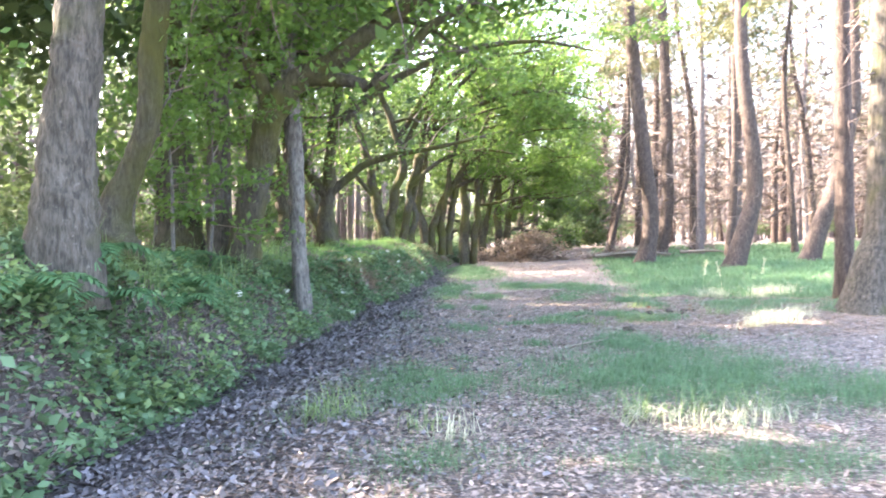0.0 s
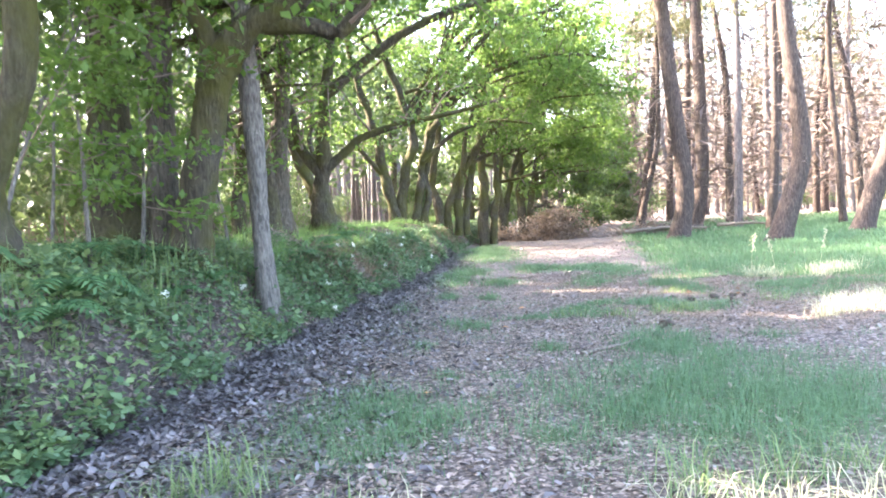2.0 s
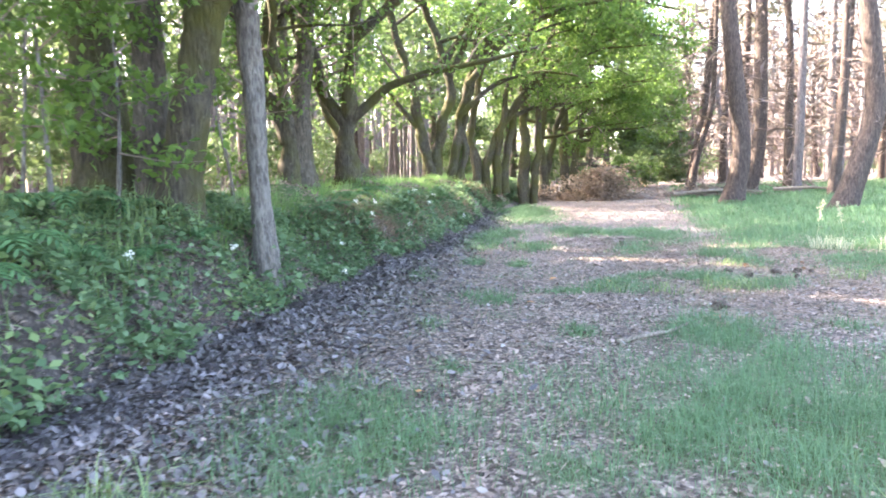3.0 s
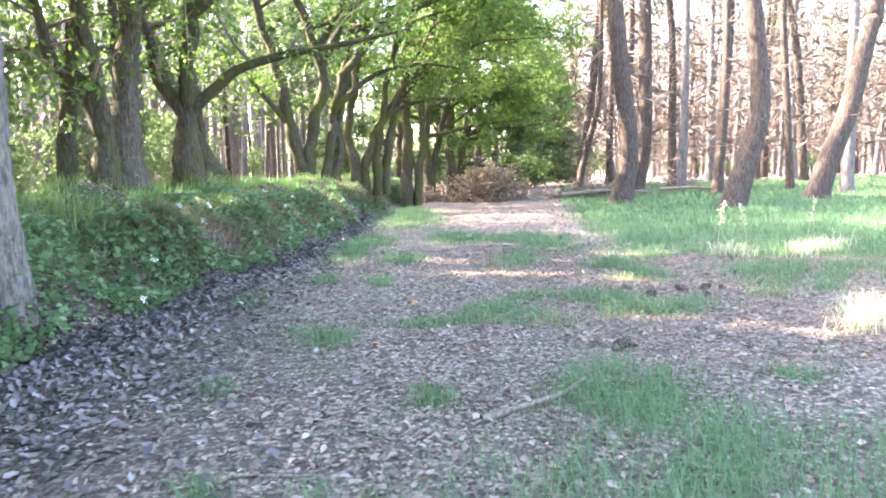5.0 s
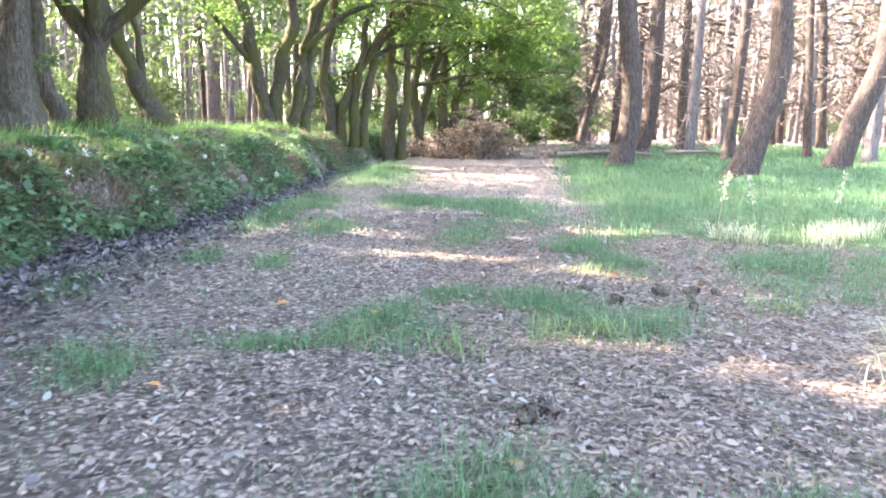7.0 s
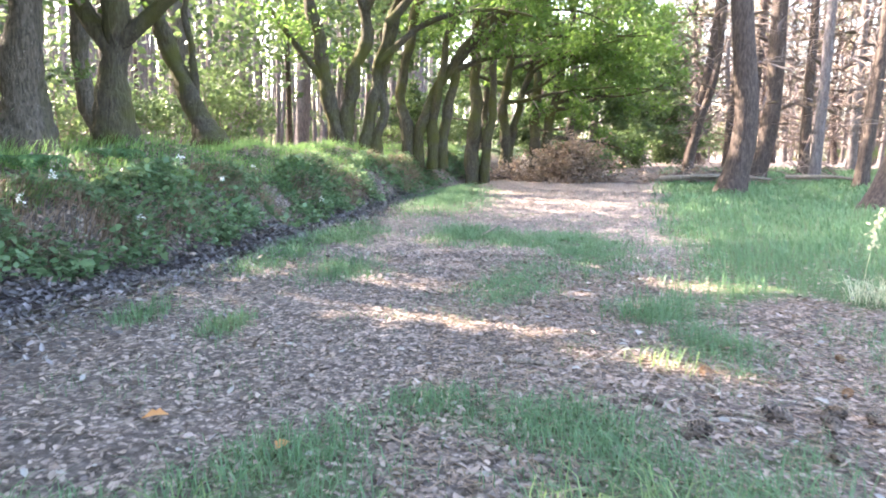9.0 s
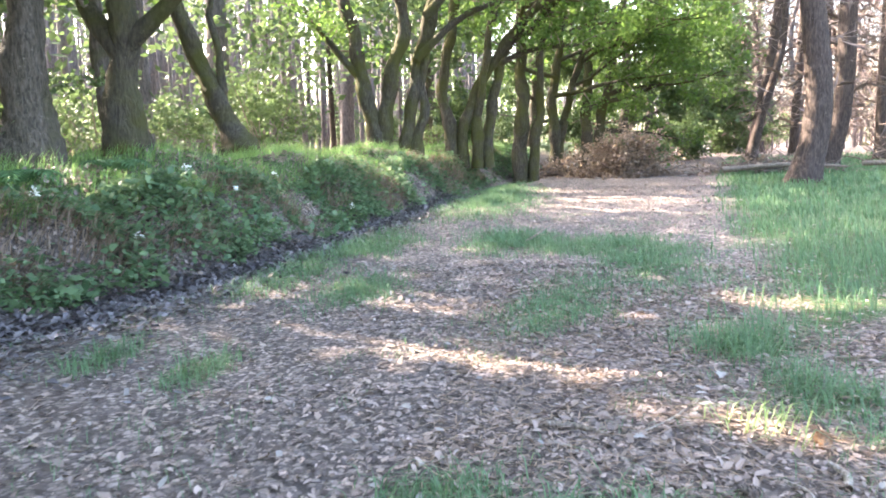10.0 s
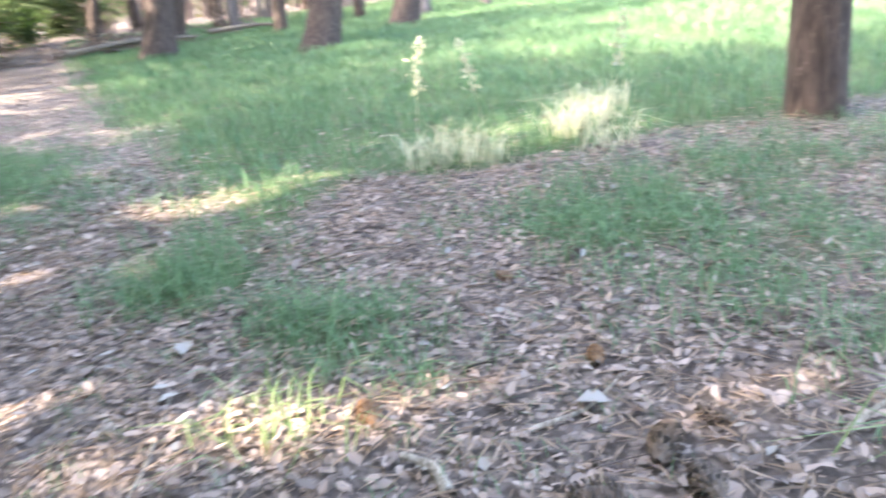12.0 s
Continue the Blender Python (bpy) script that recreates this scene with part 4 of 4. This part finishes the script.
ok = ripple(x + 2, y, 0.8) + 0.5 * ripple(x, y, 2.3) > 0.05 - 0.02 * (y - 20)
blades(h, on_ground(x[ok], y[ok]), 0.26, 0.012, 1.4, (0.9, -0.2))
cover("dead_bank_grass", h, RUST_LEAF, "brown dead grass hanging on the bank", "grass")

# fallen leaves: brown on the track, dark and wet in the ditch
h = Heap()
y = np.concatenate([3.8 + 16.5 * rng.random(88000) ** 0.9, rng.uniform(6, 34, 22000)])
x = np.interp(y, (3, 7, 10, 13, 16, 20, 34), (0.6, 1.2, 2.3, 3.6, 4.6, 4.6, 5.0)) + np.concatenate([rng.normal(0, 1.9, 88000), rng.normal(1.5, 3.6, 22000)])
ok = (rng.random(len(x)) > 0.8 * np.clip(turf(x, y) * 1.2, 0, 1)) & (x > bank_foot(y) + 0.5)
x, y = x[ok], y[ok]
curled(h, on_ground(x, y, 0.006 + 0.018 * rng.random(len(x))), rng.choice([0.024, 0.036, 0.052], len(x), p=[0.45, 0.38, 0.17]) + 0.0012 * np.clip(y - 14, 0, 30), 0.25)
cover("leaf_litter", h, LITTER, "dry brown and grey fallen leaves on the track", "leaf litter")
h = Heap()
x, y = scatter(1700, -1.6, 7.5, 4.5, 22)
ok = (x > bank_foot(y) + 0.4) & (rng.random(len(x)) > 0.8 * np.clip(turf(x, y) * 1.5, 0, 1))
curled(h, on_ground(x[ok], y[ok], 0.02 + 0.01 * rng.random(int(ok.sum()))), 0.052, 0.3)
cover("bleached_leaves", h, PALE_LEAF, "pale grey bleached leaves scattered on the litter", "leaf litter")
h = Heap()
y = 4 + 28 * rng.random(48000) ** 1.5
x = bank_foot(y) + np.abs(rng.normal(0.35, np.interp(y, (6, 12, 20, 30), (1.25, 1.0, 0.5, 0.3)), len(y)))
curled(h, on_ground(x, y, 0.008 + 0.025 * rng.random(len(x))), 0.052 + 0.0012 * y, 0.35)
cover("ditch_leaves", h, DARK_LITTER, "dark wet leaves lying in the ditch", "leaf litter")
h = Heap()
x, y = scatter(3600, -2.0, 8, 4, 26)
at = on_ground(x, y, 0.016)
for p in at:
    a = rng.uniform(0, 2 * np.pi)
    tube(h, branch_line(p, [math.cos(a), math.sin(a), 0.02], rng.uniform(0.08, 0.3), 0.004, 0.0, 0.15, 2), 3)
cover("fallen_twigs", h, TWIG, "small bare twigs among the leaves", "twigs")

# pine needles and bark crumbs under the pines
h = Heap()
y = rng.uniform(11, 19, 26000)
x = 3.2 + rng.random(len(y)) * 8
ok = rng.random(len(y)) > 0.9 * np.clip(turf(x, y), 0, 1)
leaves(h, on_ground(x[ok], y[ok], 0.02), 0.11, 0.12, 0.07, 0.05)
cover("needle_litter", h, RUST_LEAF, "reddish-brown pine needles on the ground", "leaf litter")

# brambles and nettles on the bank's face
h = Heap()
y = 1 + 44 * rng.random(110000) ** 1.35
d = rng.uniform(-0.1, 1.0, len(y)) * np.interp(y, (5, 12, 15, 20), (2.4, 1.9, 1.15, 0.85))
x = bank_foot(y) - d
lump = np.clip(0.5 + 0.5 * ripple(x * 2, y, 1.6) + 0.3 * ripple(x, y, 0.5), 0, 1.3)
patchy = np.clip((y - 20.5) / 3, 0, 1)
ok = rng.random(len(y)) < np.where(y > 8.3, np.where(y < 14.5, 0.7, 1.0), 1.0) * np.clip(0.4 + 0.9 * ripple(x, y, 1.3) + 0.35 * lump - patchy * (0.25 - 0.9 * ripple(x + 7, y, 0.55)), 0.06, 1)
x, y, lump = x[ok], y[ok], lump[ok]
at = on_ground(x, y) + np.stack([0.16 * rng.random(len(x)) * lump, -0.1 * rng.random(len(x)) * lump, 0.02 + 0.36 * lump * rng.random(len(x))], -1)
leaves(h, at, rng.choice([0.07, 0.1, 0.14], len(x), p=[0.5, 0.35, 0.15]) * np.where(y < 15, 0.85, 0.9), 0.5, 0.75, 0.15)
y = 2.5 + 11.5 * rng.random(36000)
x = bank_foot(y) - rng.uniform(-0.1, 3.4, len(y))
lump = np.clip(0.6 + 0.6 * ripple(x * 1.5, y, 1.1), 0.1, 1.3)
at = on_ground(x, y) + np.stack([0.2 * rng.random(len(x)) * lump, -0.15 * rng.random(len(x)) * lump, 0.03 + np.where(y < 8.3, 0.38, 0.33) * lump * rng.random(len(x))], -1)
thin = rng.random(len(y)) < np.clip(0.55 + 0.8 * ripple(x, y, 0.8) + 0.3 * ripple(x, y, 2.6), 0.06, 1) * np.interp(y, (7.5, 9.0), (1, 0.8))
pale = ripple(x + 2, y * 1.3, 0.9) > -0.02
leaves(h, at[thin & ~pale], rng.choice([0.06, 0.085, 0.12], int((thin & ~pale).sum())), 0.45, 0.75, 0.15)
nettles = Heap()
leaves(nettles, at[thin & pale] + [0, 0, 0.08], rng.choice([0.05, 0.07, 0.1], int((thin & pale).sum())), 0.45, 0.55, 0.15)
yy = rng.uniform(14, 40, 7000)
xx = bank_foot(yy) - rng.uniform(0.0, 0.9, len(yy))
sel = ripple(xx, yy, 0.9) > 0.2
leaves(nettles, on_ground(xx[sel], yy[sel], 0.12), 0.1, 0.5, 0.6, 0.15)
cover("nettles", nettles, NETTLE, "pale green nettles and herbs on the bank", "nettles")
cover("brambles", h, BRAMBLE, "dense dark green brambles and nettles on the bank", "brambles")
h = Heap()
y = 3 + 40 * rng.random(42000) ** 1.5
x = bank_foot(y) - rng.uniform(-0.15, 1.9, len(y))
leaves(h, on_ground(x, y, 0.03), 0.075, 0.5, 0.5, 0.2)
cover("bank_litter", h, LITTER, "dead leaves caught on the bank", "leaf litter")
h = Heap()
y = rng.uniform(7.5, 17, 1500)
x = bank_foot(y) - rng.uniform(0.25, 1.7, len(y))
ok = ripple(x, y, 1.2) > -0.15
blades(h, on_ground(x[ok], y[ok]), 0.5, 0.011, 0.5)
cover("bank_stalks", h, NETTLE, "tall pale green stalks on the bank", "grass")


def fern(at, size, fronds, label):
    ob = thing("fern", at, label, "fern", "ferns on the bank")
    for k in range(fronds):
        a = 2 * np.pi * k / fronds + rng.normal(0, 0.25)
        n = 15
        s = np.linspace(0, 1, n)
        out = size * (s * 0.9)
        rib = np.stack([np.cos(a) * out, np.sin(a) * out, size * (1.25 * s - 1.1 * s**2) + 0.02], -1)
        h = Heap()
        tube(h, np.column_stack([rib, 0.006 * (1 - 0.8 * s)]), 3)
        side = np.array([-math.sin(a), math.cos(a), 0])
        for q in range(2, n):
            w = size * 0.27 * math.sin(math.pi * (0.12 + 0.86 * s[q])) ** 0.8
            ahead = (rib[q] - rib[q - 1]) * 1.1
            for e in (-1, 1):
                tip = rib[q] + side * w * e + ahead * 0.9 + [0, 0, -w * 0.3]
                v = [rib[q] - ahead * 0.3, rib[q] + side * w * e * 0.5 + ahead * -0.05, tip, rib[q] + side * w * e * 0.45 + ahead * 0.8]
                h.add(v, [[0, 1, 2], [0, 2, 3]])
        part("frond", h.mesh("frond", FERN), ob)
    return ob


for x, y, s, n in ((-3.3, 8.0, 0.95, 11), (-2.95, 7.6, 0.75, 9), (-3.1, 6.6, 0.75, 8), (-2.6, 9.2, 0.7, 8), (-2.5, 8.6, 0.6, 8), (-2.75, 10.4, 0.5, 7), (-2.45, 11.3, 0.45, 7), (-2.2, 12.2, 0.4, 6), (-1.7, 15.5, 0.45, 7), (-1.9, 16.6, 0.5, 7), (-1.6, 17.4, 0.4, 6), (-1.7, 19.0, 0.6, 8), (-1.5, 20.6, 0.55, 7), (-3.4, 11.4, 0.8, 9), (-3.2, 12.2, 0.7, 8), (-1.3, 23.5, 0.5, 7)):
    fern((x, y, float(height(x, y)) + 0.02), s, n, "green fern spreading on the bank")

# ---- heaps of cut branches ----
def brush(name, at, size, sticks, leafy, label, mat=RUST_LEAF):
    ob = thing(name, (*at, float(height(*at)) - 0.05), label, "brushwood")
    w, d, t = size
    wood, dry = Heap(), Heap()
    for _ in range(sticks):
        u, v = rng.normal(0, 0.36), rng.normal(0, 0.33)
        top = t * max(0.05, 1 - (u * 1.4) ** 2 - (v * 1.2) ** 2)
        a = rng.uniform(0, 2 * np.pi)
        b = branch_line((u * w * 0.5, v * d * 0.5, top * rng.uniform(0.0, 0.75)), [math.cos(a), math.sin(a) * 0.6, rng.normal(0.12, 0.3)], rng.uniform(0.5, 1.7), rng.uniform(0.008, 0.03), 0.03, 0.2, 4)
        b[:, 2] = np.maximum(b[:, 2], 0.02)
        tube(wood, b, 3)
        if rng.random() < leafy:
            leaf_spray(dry, b, 26, 0.13, 0.13)
    tagged(part("brushwood", wood.mesh("brushwood", TWIG), ob, "tangled bare branches"), kind="stuff")
    if dry.n:
        tagged(part("dead_foliage", dry.mesh("dead_foliage", mat), ob, "withered rust-brown leaves"), kind="stuff")
    return ob


brush("brush_pile", (6.6, 39.4), (3.0, 2.2, 2.1), 330, 0.8, "heap of cut branches with withered rust-brown leaves")
brush("brush_row", (11.6, 39.6), (7.5, 2.0, 0.75), 300, 0.06, "low row of bare cut branches behind the grass")
brush("brush_row", (4.2, 40.6), (5.0, 2.0, 0.6), 170, 0.25, "low row of dead branches across the track's end")
brush("brush_row", (17.0, 43.0), (4.0, 1.6, 1.5), 120, 0.0, "tangle of bare branches beside a pine")


def stick(points, radius, label, mat=DEADWOOD, name="fallen_stick", lift=0.0):
    at = np.array([(x, y, float(height(x, y)) + z + radius * 0.7 + lift) for x, y, z in points])
    h = Heap()
    r = radius * np.linspace(1, 0.45, len(at))
    tube(h, spline(np.column_stack([at - at[0], r]), 6), 7, 0.12, at[0, 0])
    ob = new(name, h.mesh(name, mat))
    ob.location = at[0]
    return tagged(ob, label, "branch" if name != "log" else "log")


stick([(9.8, 38.6, 0.1), (11.8, 38.4, 0.25), (13.8, 38.6, 0.15)], 0.11, "fallen pine log lying in the brushwood", DEADWOOD, "log")
stick([(14.6, 39.4, 0.2), (16.2, 39.0, 0.25), (17.4, 39.3, 0.1)], 0.09, "thin fallen log in the brushwood", DEADWOOD, "log")
stick([(2.17, 10.38, 0), (2.45, 10.5, 0.015), (2.72, 10.7, 0.015), (2.96, 11.0, 0.01)], 0.026, "curved brown stick on the leaves", lift=0.015)
stick([(3.5, 22.0, 0.02), (3.65, 22.3, 0.09), (3.85, 22.7, 0.17)], 0.02, "dark twig rising out of the grass")
stick([(4.94, 14.9, 0), (4.98, 15.02, 0.01), (4.95, 15.12, 0.01)], 0.022, "short bleached stick on the leaves", PALE_WOOD)
stick([(3.7, 15.5, 0), (3.92, 15.45, 0.01), (4.08, 15.36, 0)], 0.02, "dark rotten piece of branch on the leaves")
stick([(1.1, 10.2, 0), (1.6, 10.35, 0.01), (2.0, 10.7, 0.01)], 0.012, "thin stick on the leaves")
stick([(2.6, 17.0, 0), (3.0, 16.7, 0.01), (3.3, 16.5, 0)], 0.009, "pale thin twig on the leaves", PALE_WOOD)
stick([(0.5, 9.5, 0), (0.85, 9.7, 0.01), (1.2, 9.75, 0)], 0.012, "thin dark stick on the leaves")
stick([(1.9, 12.2, 0), (2.5, 12.35, 0.01), (2.95, 12.7, 0.01)], 0.01, "thin curved twig on the leaves")
stick([(4.9, 17.9, 0), (5.3, 17.7, 0.02), (5.7, 17.75, 0)], 0.012, "dark twig beside the grass")
stick([(4.6, 15.95, 0), (4.4, 15.6, 0.01), (4.2, 15.35, 0.02)], 0.008, "thin pale stalk on the leaves", PALE_WOOD)
stick([(4.98, 14.72, 0), (5.06, 14.66, 0.005), (5.13, 14.62, 0)], 0.013, "flat bleached wood chip beside a cone", PALE_WOOD)
stick([(4.9, 14.62, 0), (4.99, 14.58, 0.005), (5.07, 14.57, 0)], 0.011, "bleached splinter of wood on the litter", PALE_WOOD)
stick([(4.7, 14.95, 0), (4.78, 14.86, 0.01), (4.77, 14.74, 0.01), (4.7, 14.66, 0)], 0.008, "pale curved twig on the leaves", PALE_WOOD)
stick([(5.3, 14.98, 0), (5.5, 14.93, 0.01), (5.72, 14.97, 0.01)], 0.009, "grey straight twig on the leaves", PALE_WOOD)
stick([(5.2, 15.55, 0), (5.42, 15.4, 0.02), (5.75, 15.32, 0.01)], 0.008, "long thin brown twig on the leaves")
stick([(5.55, 16.75, 0.01), (5.75, 16.6, 0.05), (5.98, 16.55, 0.02)], 0.009, "dark arched twig on the leaves")
stick([(3.1, 17.2, 0), (3.28, 17.06, 0.01), (3.5, 17.0, 0)], 0.008, "pale straight twig on the leaves", PALE_WOOD)
stick([(0.62, 11.2, 0), (0.8, 11.08, 0.01), (1.08, 11.02, 0)], 0.011, "brown stick on the leaves")
stick([(5.84, 14.33, 0), (5.95, 14.3, 0.03), (6.07, 14.26, 0.04)], 0.012, "grey stick among cones", PALE_WOOD)


def pine_cone(at, size, tilt, label, tipmat=CONE):
    """Overlapping woody scales in a spiral round a core, lying on its side."""
    ob = thing("pine_cone", (at[0], at[1], float(height(*at)) + size * 0.30), label, "pine cone", "cones on the ground")
    turn = Euler((0, radians(80), tilt)).to_matrix()
    core = Heap()
    s = np.linspace(0, 1, 9)
    rad = size * 0.2 * np.sin(np.pi * (0.12 + 0.84 * s)) ** 0.7
    pts = np.array([turn @ Vector((0, 0, (q - 0.5) * size)) for q in s])
    tube(core, np.column_stack([pts, rad]), 8)
    part("core", core.mesh("core", CONE), ob)
    sc = Heap()
    for k in range(90):
        q = (k + 0.5) / 90
        a = k * 2.39996
        r = size * 0.34 * math.sin(math.pi * (0.14 + 0.8 * q)) ** 0.75
        base = Vector((math.cos(a) * r * 0.5, math.sin(a) * r * 0.5, (q - 0.5) * size))
        tip = Vector((math.cos(a) * r, math.sin(a) * r, (q - 0.5) * size + size * 0.10))
        side = Vector((-math.sin(a), math.cos(a), 0)) * size * 0.075
        thick = Vector((0, 0, size * 0.022))
        v = [turn @ p for p in (base, tip - side, tip + thick, tip + side, tip + (tip - base) * 0.15 - thick)]
        sc.add([tuple(p) for p in v], [[0, 1, 2], [0, 2, 3], [0, 4, 1], [0, 3, 4], [1, 4, 2], [2, 4, 3]])
    tagged(part("scale_shell", sc.mesh("scale_shell", tipmat, False), ob), kind="stuff")
    return ob


pine_cone((3.49, 11.88), 0.15, 0.6, "grey-brown open pine cone on the leaves")
pine_cone((3.61, 11.97), 0.14, 2.0, "dark open pine cone touching another")
pine_cone((4.68, 14.37), 0.15, 0.2, "dark open pine cone on the leaves")
pine_cone((5.0, 15.34), 0.11, 1.4, "orange-brown pine cone in a patch of sun", CONE_TIP)

for x, y, s, a, m in ((5.45, 14.62, 0.14, 0.3, CONE), (5.17, 14.6, 0.15, 2.4, CONE), (5.38, 14.45, 0.12, 1.2, CONE), (5.75, 15.1, 0.09, 0.8, CONE_TIP), (6.06, 15.86, 0.08, 2.0, CONE_TIP), (6.4, 15.77, 0.09, 0.4, CONE), (5.66, 14.6, 0.1, 1.9, CONE), (4.55, 14.75, 0.12, 2.7, CONE), (5.25, 14.1, 0.11, 1.1, CONE)):
    pine_cone((x, y), s, a, "open pine cone on needles and leaves", m)

# seeding grasses and straw in the sun
def tussock(at, count, tall, label, mat=STRAW, seeds=0):
    ob = thing("grass_tussock", (*at, float(height(*at)) - 0.01), label, "grass", "grass tussocks")
    h = Heap()
    blades(h, np.column_stack([rng.normal(0, 0.11, (count, 2)), np.zeros(count)]), tall, 0.0075, 1.7)
    part("leafage", h.mesh("leafage", mat), ob)
    for _ in range(seeds):
        p = rng.normal(0, 0.04, 2)
        b = branch_line((*p, 0), [rng.normal(0, 0.12), rng.normal(0, 0.12), 1], tall * rng.uniform(2.3, 2.7), 0.004, 0.01, 0.05, 3)
        h = Heap()
        tube(h, b, 3)
        leaves(h, b[-4:, :3].repeat(12, 0) + rng.normal(0, 0.016, (48, 3)), 0.055, 1.2, 0.45)
        part("seed_head", h.mesh("seed_head", STRAW), ob, "pale feathery seed head")
    return ob


for x, y, n, t, s in ((7.15, 17.84, 26, 0.34, 1), (7.48, 17.45, 26, 0.34, 1), (7.3, 17.75, 50, 0.34, 0), (7.45, 17.65, 50, 0.32, 0), (8.05, 16.9, 40, 0.34, 1), (8.3, 17.5, 80, 0.34, 0), (8.6, 17.6, 90, 0.34, 0), (8.9, 17.7, 80, 0.34, 0), (9.3, 17.9, 60, 0.34, 0)):
    tussock((x, y), n, t, "pale seeding grass tussock in the meadow", STRAW, s)
for x, y in ((5.75, 12.2), (6.05, 12.4), (6.35, 12.5), (6.3, 12.9), (6.8, 13.0), (7.1, 13.3), (1.9, 6.2), (2.3, 6.1), (2.7, 6.15), (3.1, 6.3), (0.4, 6.0)):
    tussock((x, y), 90 if x > 5 else 40, 0.3 if x > 5 else 0.24, "dry straw-coloured grass tussock beside the track")
for x, y, n, t in ((-0.6, 6.9, 70, 0.34), (-0.75, 6.6, 40, 0.3), (2.0, 6.4, 60, 0.3), (2.5, 6.5, 60, 0.3), (3.0, 6.6, 50, 0.3), (4.78, 15.5, 50, 0.2), (4.35, 13.5, 60, 0.24), (3.95, 13.4, 40, 0.22), (3.2, 13.0, 50, 0.2), (2.6, 13.2, 30, 0.22), (0.2, 6.2, 40, 0.2), (-0.4, 6.6, 30, 0.2), (5.9, 14.0, 60, 0.25)):
    tussock((x, y), n, t, "light green grass tussock on the track", NETTLE)


# single leaves and flowers that stand out
def big_leaf(x, y, size, turn, label, mat):
    """A curled lobed leaf lying on the ground."""
    n = 9
    s = np.linspace(0, 1, n)
    w = size * 0.32 * np.sin(np.pi * np.clip(s * 0.96 + 0.03, 0, 1)) * (1 + 0.35 * np.cos(s * 19))
    rib = np.stack([s * size, np.zeros(n), 0.12 * size * np.sin(s * 2.6)], -1)
    left, right = rib + np.stack([0 * s, w, 0.35 * w], -1), rib - np.stack([0 * s, w, -0.25 * w], -1)
    k = np.arange(n - 1)[:, None]
    ob = new("fallen_leaf", mesh_of("fallen_leaf", np.vstack([left, rib, right]), [np.hstack([k, k + 1, k + n + 1, k + n]), np.hstack([k + n, k + n + 1, k + 2 * n + 1, k + 2 * n])], mat))
    ob.matrix_world = pose(x, y, float(height(x, y)) + 0.025, 0, 0, turn)
    return tagged(ob, label, "leaf", "large fallen leaves")


for k, (x, y, s) in enumerate(((4.16, 15.3, 0.07), (4.75, 16.2, 0.1), (5.56, 14.88, 0.11), (1.9, 13.6, 0.07), (3.3, 12.4, 0.07), (3.0, 15.66, 0.09))):
    big_leaf(x, y, s, 67 * k, "pale bleached leaf lying on the litter", PALE_LEAF)
for k, (x, y, s) in enumerate(((1.93, 14.2, 0.13), (2.7, 13.9, 0.1), (3.35, 11.3, 0.09), (1.6, 12.4, 0.1), (0.6, 8.9, 0.09))):
    big_leaf(x, y, s, 51 * k + 20, "rust-orange fallen leaf on the litter", ORANGE_LEAF)
for k, (x, y, s) in enumerate(((1.18, 17.96, 0.14), (0.4, 13.4, 0.11), (-0.6, 9.8, 0.12), (-1.3, 8.6, 0.1), (0.1, 12.1, 0.1))):
    big_leaf(x, y, s, 83 * k, "dark curled leaf at the ditch's edge", DARK_LITTER)


def white_flower(x, y, tall):
    z = float(height(x, y))
    ob = thing("white_flower", (x, y, z), "small white flower head on a thin green stalk", "flower", "white flowers on the bank")
    b = branch_line((0, 0, 0), [0.25, -0.1, 1], tall, 0.005, 0.0, 0.06, 3)
    h = Heap()
    tube(h, b, 4)
    leaves(h, b[2:5, :3].repeat(2, 0), 0.07, 0.5, 0.4)
    stalk = part("stalk", h.mesh("stalk", NETTLE), ob)
    h = Heap()
    leaves(h, b[-1, :3] + rng.normal(0, 0.02, (22, 3)), 0.035, 0.6, 0.7)
    part("blossom", h.mesh("blossom", PETAL), stalk, "white blossom")


for y, d, t in ((12.4, 0.3, 0.35), (13.5, 0.5, 0.4), (16.2, 0.25, 0.4), (17.4, 0.4, 0.35), (17.9, 0.3, 0.45), (18.6, 0.5, 0.4), (19.3, 0.2, 0.4), (20.4, 0.5, 0.45), (21.2, 0.3, 0.5), (22.6, 0.4, 0.4), (24.3, -0.1, 0.5), (14.6, -0.3, 0.3), (10.6, 0.4, 0.4)):
    white_flower(float(bank_foot(y)) - d, y, t)
stick([(-3.75, 6.6, 0.28), (-3.6, 6.5, 0.42), (-3.4, 6.45, 0.45), (-3.25, 6.5, 0.40)], 0.012, "pale bent twig caught in the brambles", PALE_WOOD)
